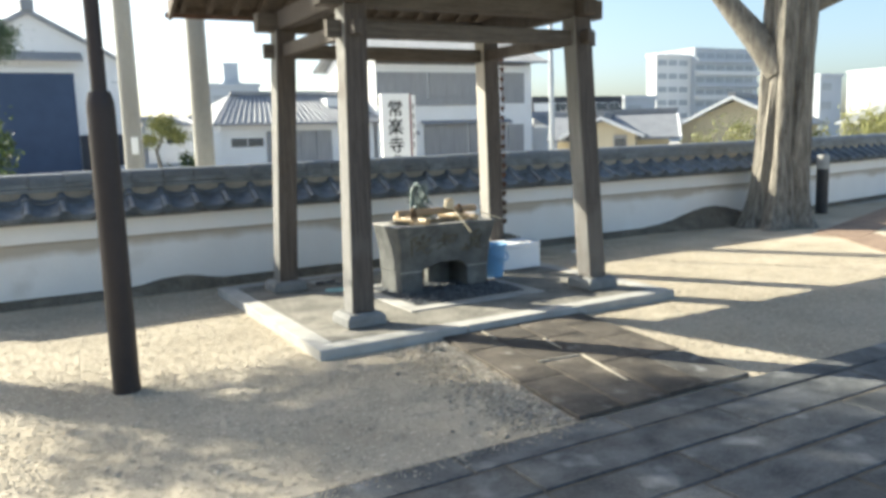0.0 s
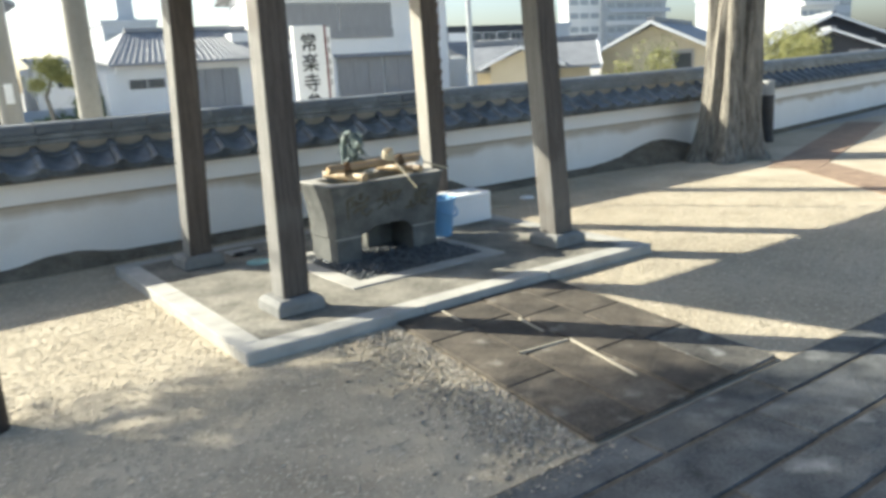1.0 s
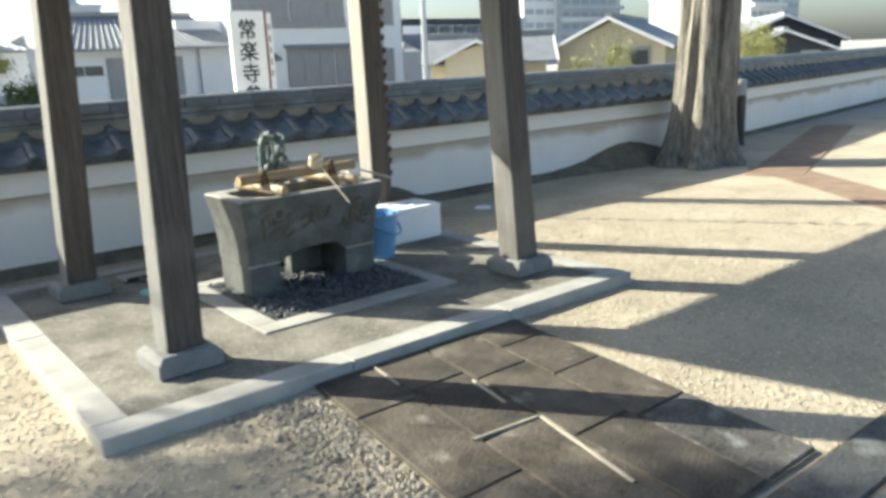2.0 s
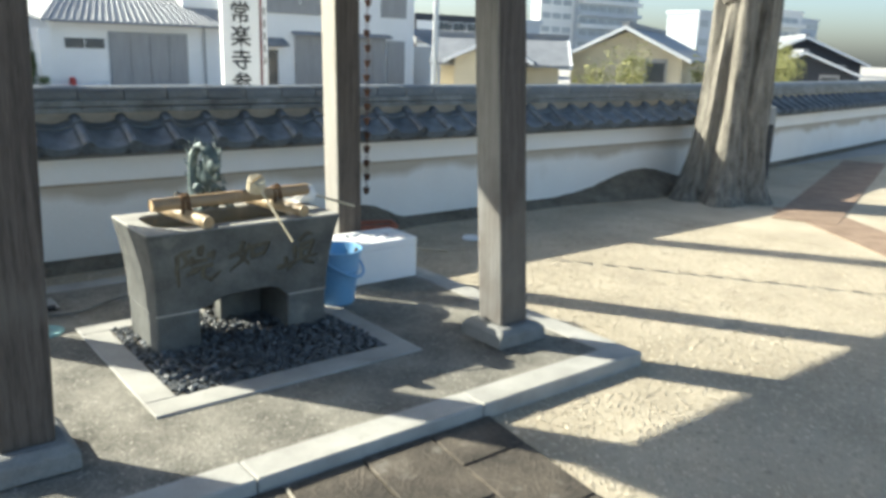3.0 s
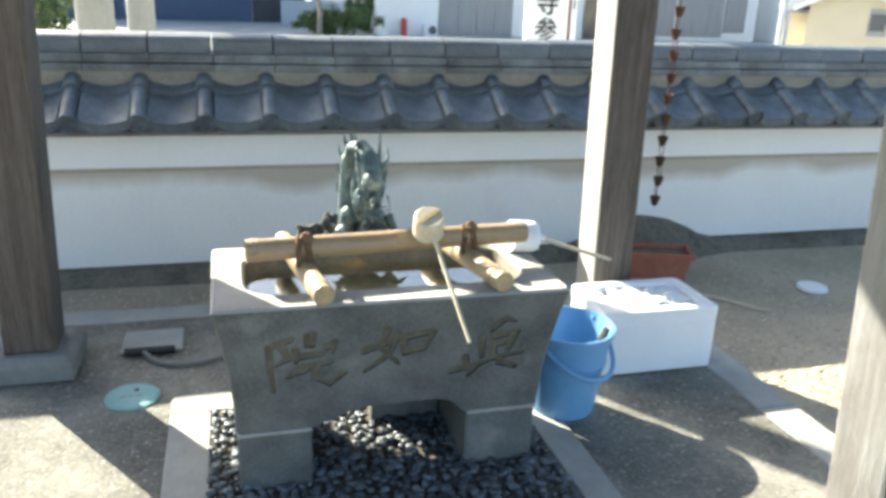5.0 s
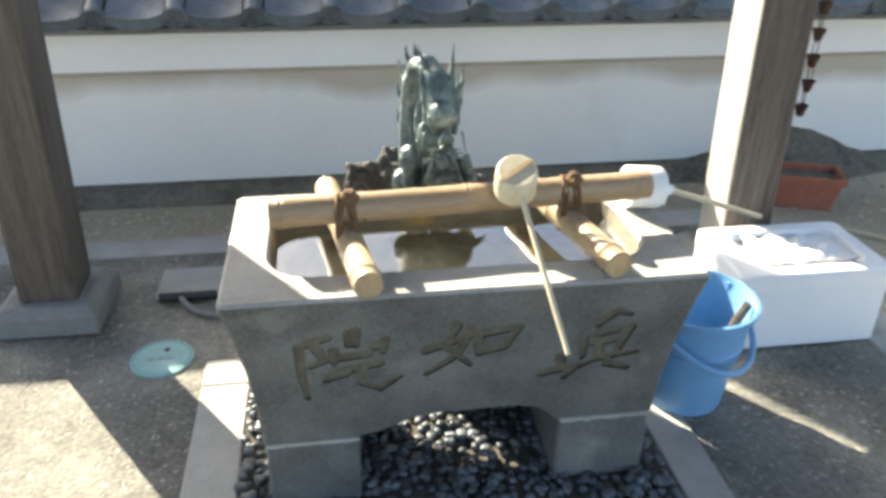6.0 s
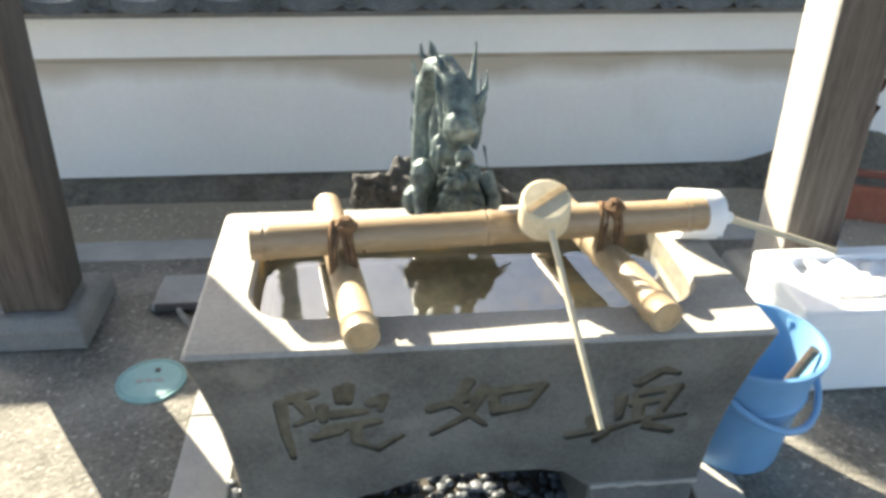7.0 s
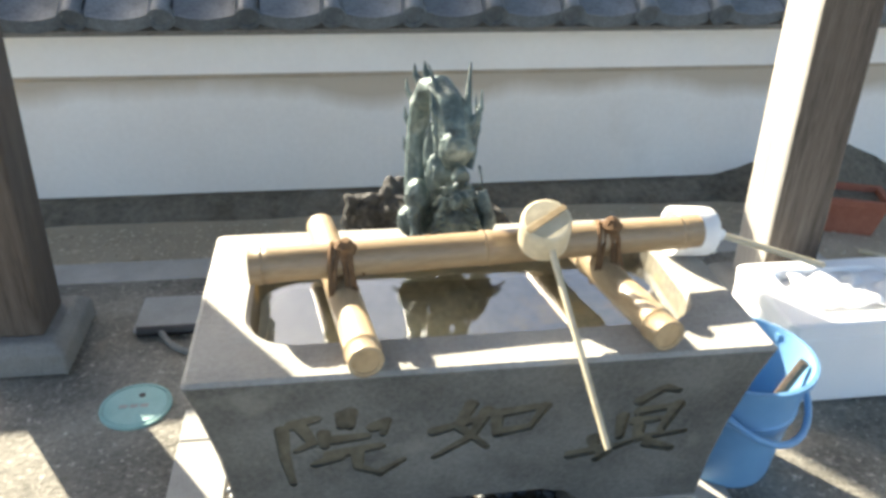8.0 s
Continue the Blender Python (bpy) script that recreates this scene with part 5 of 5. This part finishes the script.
# houses to the east
def gabled_house(at, turn, half, depth, eave, peak, wall_mat, label):
    ob = thing("gabled_house", label, "house", at, turn, group="houses beyond the wall")
    part("wall", prism([(-half, BASE), (half, BASE), (half, eave), (0, peak - 0.15), (-half, eave)], 0, depth), wall_mat, ob)
    for s in (-1, 1):
        bm = bmesh.new()
        o = half + 0.5
        drop = (peak - eave) / half * 0.5
        prism([(0, peak), (0, peak + 0.12), (s * o, eave - drop + 0.12), (s * o, eave - drop)], -0.5, depth + 0.5, bm)
        part("roof_slope", bm, FARROOF, ob)
        bm = bmesh.new()
        prism([(0, peak - 0.06), (0, peak + 0.13), (s * o, eave - drop + 0.13), (s * o, eave - drop - 0.05)], -0.62, -0.5, bm)
        part("barge_board", bm, HOUSEWALL, ob)
    part("ridge", box(-0.18, 0.18, -0.6, depth + 0.6, peak + 0.05, peak + 0.3), FARROOF, ob)
    win = part("window", box(half * 0.35, half * 0.75, -0.06, 0.02, 0.3, eave - 0.1), SHUTTER, ob)
    part("pane", box(half * 0.39, half * 0.71, -0.09, -0.062, 0.5, eave - 0.3), PANE, win)
    return ob


gabled_house((35.8, 30, 0), -62, 2.8, 11, 1.75, 3.10, CREAM, "cream house with grey gable roof and white barge boards")
gabled_house((29.2, 33, 0), -48, 1.7, 8, 1.45, 2.22, CREAM, "low cream house with pale grey roof")
gabled_house((34.3, 33.4, 0), 48, 2.4, 6, 1.3, 2.45, CREAM, "small cream house with a pale grey roof")
gabled_house((57.5, 32, 0), -55, 3.2, 12, 1.0, 2.3, CHAR, "dark-roofed house with low gable")
gabled_house((63.0, 35, 0), -50, 4.2, 14, 1.7, 3.5, CHAR, "larger dark-roofed house behind")
mid = thing("shop_row", "row of low dark-fronted shop buildings", "building", (59, 80, 0))
part("wall", box(0, 14.5, 0, 8, BASE, 6.0), CHAR, mid)
part("white_front", box(0.2, 3.0, -0.2, 0, BASE, 5.2), HOUSEWALL, mid)
part("fascia", box(-0.2, 14.7, -0.5, 0, 2.6, 3.4), SHUTTER, mid)
for k in range(5):
    window(mid, 3.4 + 2.2 * k, 5.2 + 2.2 * k, 3.7, 5.2, 0)
low = thing("low_house", "white single-storey house with dark roof", "house", (38.6, 50, 0))
part("wall", box(0, 7, 0, 6, BASE, 2.0), HOUSEWALL, low)
tiled_slope(low, -0.5, 7.5, -0.8, 1.95, 3, 3.3)
window(low, 1, 6, -0.2, 1.3, 0, 3)


def tower(at, w, d, h, floors, mat, label, bands):
    ob = thing("tower_block", label, "tower block", at)
    part("wall", box(0, w, 0, d, BASE, h), mat, ob)
    step = h / floors
    for k in range(1, floors):
        if bands:
            part("balcony", box(-0.15, w + 0.15, -1.1, 0.0, k * step - 0.15, k * step + 0.75), TOWER if k % 2 else mat, ob)
        for j in range(int(w // 3)):
            part("window", box(0.5 + 3 * j, 2.9 + 3 * j, -0.06, 0.02, k * step + 0.9, k * step + 2.0), FARPANE, ob)
    part("roof_parapet", box(-0.2, w + 0.2, -0.2, d + 0.2, h, h + 0.5), mat, ob)
    return ob


tower((120.2, 121, 0), 10, 2.5, 16.2, 6, TOWER, "pale apartment tower far off", False)
tower((130.2, 120, 0), 19.5, 14, 17.6, 7, TOWERG, "blue-grey apartment tower with balcony bands", True)
tower((29.5, 120, 0), 7.5, 8, 9.9, 3, TOWERG, "grey-blue block with a stair tower", False)
chimney = thing("stair_tower", "narrow grey stair tower on the far block", "tower", (32.8, 124, 0))
part("shaft", box(0, 2.3, 0, 2.3, BASE, 13.8), TOWERG, chimney)
part("cap", box(-0.3, 2.6, -0.3, 2.6, 10.2, 10.9), TOWERG, chimney)
tower((75, 81, 0), 5.5, 6, 5.6, 2, TOWERG, "low grey office block far off", False)
tower((170, 100, 0), 14, 12, 12.5, 4, TOWER, "white office block with ribbon windows", True)
tower((116, 81, 0), 5.5, 6, 8.9, 3, TOWERG, "small grey block far off", False)
tower((184.5, 101, 0), 9, 12, 11.2, 4, TOWERG, "grey-blue office wing far off", False)

# shrubs and small trees beyond the wall
rs = np.random.default_rng(11)


def shrub(at, size, label, mat, count, blade=0.06):
    ob = thing("shrub", label, "shrub", (at[0], at[1], BASE), group="shrubs beyond the wall")
    for k in range(5):
        a = k * 1.3
        part("stem", tube([(0, 0, 0), (0.2 * size[0] * math.cos(a), 0.2 * size[1] * math.sin(a), size[2] * 0.5), (0.45 * size[0] * math.cos(a), 0.45 * size[1] * math.sin(a), size[2] * 0.9)], [0.03, 0.02, 0.008], 5), BARK, ob)
    c = rs.normal(0, 0.36, (26, 3)) * np.array(size) * (1, 1, 0.55) + (0, 0, size[2] * 0.62)
    c[:, 2] = np.clip(c[:, 2], 0.1, None)
    tagged(part("foliage", leaves("foliage", c, count, np.array(size) * 0.10, blade, mat, rs), None, ob), kind="stuff")
    return ob


for x, y, s in ((33.5, 21.5, 3.3), (37.0, 22.6, 3.5), (41.0, 25.0, 3.6), (45.5, 27.0, 3.6)):
    shrub((x, y, 0), (1.6, 1.2, s), "yellow-green shrub beyond the wall", SHRUB, 3600, 0.055)
for x, y, s in ((29.6, 26.5, 2.7), (32.2, 27.0, 3.4), (34.0, 28.0, 2.9), (39.0, 27.5, 2.8)):
    shrub((x, y, 0), (1.3, 1.0, s), "thin yellowing garden shrub by the houses", SHRUB, 900, 0.07)
for x, y, s in ((11.2, 49, 1.3), (12.4, 51.5, 2.5), (10.2, 49.4, 1.2), (9.2, 49.2, 1.1)):
    shrub((x, y, 0), (1.5, 1.0, s), "bright green garden shrub beside the storehouse", LEAF, 2600, 0.09)
shrub((0.6, 24.0, 0), (1.2, 1.0, 3.6), "dark green shrub at the warehouse corner", LEAF, 3000, 0.08)
garden = thing("garden_tree", "small pruned garden tree by the white house", "tree", (9.1, 47, BASE))
part("trunk", tube([(0, 0, 0), (0.1, 0, 1.5), (-0.2, 0.1, 2.8), (0.5, 0, 3.9)], [0.25, 0.2, 0.16, 0.06], 10), BARK, garden, smooth=True)
c = np.array([(0.4, 0, 4.2), (1.2, 0.2, 4.0), (-0.7, 0, 3.5), (0.1, 0.2, 4.6), (1.9, 0, 3.7), (0.7, 0, 4.7)])
garden.scale = (0.62, 0.62, 0.86)
tagged(part("crown", leaves("crown", c, 4200, (0.42, 0.4, 0.22), 0.1, SHRUB, rs), None, garden), kind="stuff")
back = thing("far_house", "white far house with small window", "house", (10.9, 62, 0))
part("wall", box(0, 4.4, 0, 6, BASE, 3.1), HOUSEWALL, back)
part("fence", box(-3.0, 4.5, -4.6, -4.5, BASE, 0.35), TOWERG, back)
tiled_slope(back, -0.3, 4.7, -0.5, 3.1, 3, 3.8)
window(back, 1.3, 2.5, 1.6, 2.5, 0)

# ---- pieces: kerbs, slabs, paving, tiles, pebbles ----
KERB = [(PLAT[0], 4.30, PLAT[2], PLAT[2] + 0.172), (4.303, 5.45, PLAT[2], PLAT[2] + 0.172), (5.453, PLAT[1], PLAT[2], PLAT[2] + 0.172),
        (PLAT[0], PLAT[0] + 0.172, PLAT[2] + 0.175, 7.75), (PLAT[0], PLAT[0] + 0.172, 7.753, PLAT[3] - 0.155), (PLAT[1] - 0.172, PLAT[1], PLAT[2] + 0.175, 7.6), (PLAT[1] - 0.172, PLAT[1], 7.603, PLAT[3] - 0.155),
        (PLAT[0], 4.5, PLAT[3] - 0.152, PLAT[3]), (4.503, PLAT[1], PLAT[3] - 0.152, PLAT[3])]
for x0, x1, y0, y1 in KERB:
    part("kerb_stone", box(x0 + 0.001, x1 - 0.001, y0, y1, -0.03, TOP, 0.006), GRANITE, platform)

approach = thing("approach_paving", "dark worn stone slabs leading to the platform", "paving", (0, 0, 0), kind="structure")
bm = bmesh.new()
quad = [bm.verts.new((slab_x(x, y), y, 0.0135)) for x, y in ((3.92, 4.02), (5.34, 4.02), (5.34, 6.05), (3.92, 6.05))]
bm.faces.new(quad)
part("bedding", bm, JOINT, approach)
rw = random.Random(4)
for (x0, x1), cuts in (((3.93, 4.275), (4.03, 4.72, 5.55, 6.04)), ((4.285, 4.62), (4.03, 5.0, 5.62, 6.04)), ((4.63, 4.975), (4.03, 4.76, 5.50, 6.04)), ((4.985, 5.34), (4.03, 4.70, 5.28, 5.74, 6.04))):
    for y0, y1 in zip(cuts, cuts[1:]):
        bm = box(x0, x1, y0 + 0.005, y1 - 0.005, -0.04, 0.025 + rw.uniform(-0.003, 0.004), 0.006)
        for v in bm.verts:
            v.co.x = slab_x(v.co.x, v.co.y) + 0.004 * noise.noise(v.co * 7)
        part("paving_slab", bm, SLAB_WORN if x0 > 4.9 and y0 < 4.4 else SLAB, approach)

for p0, p1 in (((4.25, 5.03), (4.60, 4.995)), ((4.615, 4.985), (4.47, 4.36)), ((4.66, 5.50), (4.60, 5.20)), ((4.40, 6.0), (4.36, 5.72))):
    a, b = Vector((*p0, 0)), Vector((*p1, 0))
    side = (b - a).normalized().cross(Vector((0, 0, 1))) * 0.012
    bm = bmesh.new()
    low = []
    for k in range(9):
        c = a.lerp(b, k / 8)
        w = 0.5 + 0.9 * abs(noise.noise((c.x * 9, c.y * 9, 2)))
        low.append((bm.verts.new(c + side * w + Vector((0, 0, 0.012))), bm.verts.new(c + side * w * 0.7 + Vector((0, 0, 0.033))), bm.verts.new(c - side * w * 0.7 + Vector((0, 0, 0.033))), bm.verts.new(c - side * w + Vector((0, 0, 0.012)))))
    for g, h in zip(low, low[1:]):
        for k in range(3):
            bm.faces.new((g[k], g[k + 1], h[k + 1], h[k]))
    part("mortar_edge", bm, MORTAR, approach, "pale broken mortar")

re = np.random.default_rng(12)
ey = re.uniform(4.05, 6.0, 2200)
ex = 3.90 + 0.13 * (ey - 5.0) - np.abs(re.normal(0, 0.20, 2200)) + 0.01
tagged(part("edge_gravel", chips("edge_gravel", np.stack((ex, ey, np.full(2200, 0.008)), 1), re.uniform(0.007, 0.018, 2200), COARSE, re, 0.6), None, approach), kind="stuff")

road = thing("stone_road", "shaded path of long grey paving stones", "paving", (0, 0, 0), kind="structure")
part("bedding", box(-8, 18, 1.6, 3.99, -0.05, 0.009), JOINT, road)
EDGES = (3.985, 3.74, 3.405, 3.09, 2.76, 2.43, 2.10, 1.75)
for i, (y1, y0) in enumerate(zip(EDGES, EDGES[1:])):
    x = -8.0 - 0.37 * i
    while x < 18:
        w = rw.uniform(0.75, 1.5)
        bm = box(x + 0.007, x + w - 0.007, y0 + rw.uniform(0.006, 0.018), y1 - rw.uniform(0.006, 0.018), -0.04, 0.016 + rw.uniform(-0.004, 0.005), 0.006)
        part("paving_stone", bm, ROAD, road)
        x += w

gy = 3.985 - np.abs(re.normal(0, 0.06, 900))
gx = re.uniform(-1.5, 3.85, 900)
tagged(part("stray_gravel", chips("stray_gravel", np.stack((gx, gy, np.full(900, 0.019)), 1), re.uniform(0.004, 0.011, 900), COARSE, re, 0.6), None, road), kind="stuff")

for wall, x0, cols in WALL_PIECES:
    for k in range(cols):
        for me, y, z in ((TILE_LOW, -0.225, 0.957), (TILE_UP, -0.006, 1.083)):
            ob = part("tile", me, None, wall)
            ob.matrix_basis = pose(x0 + k * PITCH + rw.uniform(-0.003, 0.003), y, z + rw.uniform(-0.003, 0.003), 26.0 + rw.uniform(-0.6, 0.6), 0, rw.uniform(-0.5, 0.5))
        ob = part("ridge_cap", CAP, None, wall)
        ob.matrix_basis = pose(x0 + k * PITCH, 0.25 + rw.uniform(-0.003, 0.003), 1.258 + rw.uniform(-0.003, 0.003))

forms = []
for k in range(5):
    bm = bmesh.new()
    bmesh.ops.create_icosphere(bm, subdivisions=1, radius=1)
    for v in bm.verts:
        v.co = Vector((v.co.x * (1 + 0.1 * k), v.co.y, v.co.z * 0.62)) * (1 + 0.16 * noise.noise(v.co * 1.7 + Vector((k, 0, 0))))
    forms.append(mesh_of("pebble", bm, PEBBLE, True))
x_in, y_in = (BED[0] + 0.165, BED[1] - 0.145), (BED[2] + 0.175, BED[3] - 0.155)
spots = []
y = y_in[0]
while y < y_in[1]:
    x = x_in[0]
    while x < x_in[1]:
        spots.append((x + rw.uniform(-0.010, 0.010), y + rw.uniform(-0.010, 0.010)))
        x += 0.036
    y += 0.033
single = [p for p in spots if p[1] < 7.30][:300]
rest = [p for p in spots if p not in set(single)]
for x, y in single:
    s = rw.uniform(0.013, 0.021)
    ob = part("pebble", rw.choice(forms), None, bed)
    ob.matrix_basis = pose(x, y, TOP + 0.001 + s * 0.45, rw.uniform(-15, 15), rw.uniform(-15, 15), rw.uniform(0, 360)) @ Matrix.Scale(s, 4)
rr = np.random.default_rng(21)
extra = rr.uniform((x_in[0], y_in[0]), (x_in[1], y_in[1]), (620, 2))
allp = np.array([(x, y, TOP + 0.010) for x, y in rest] + [(x, y, TOP + 0.022) for x, y in extra])
tagged(part("pebble_heap", chips("pebble_heap", allp, rr.uniform(0.011, 0.019, len(allp)), PEBBLE_J, rr, 0.62, True), None, bed), kind="stuff")
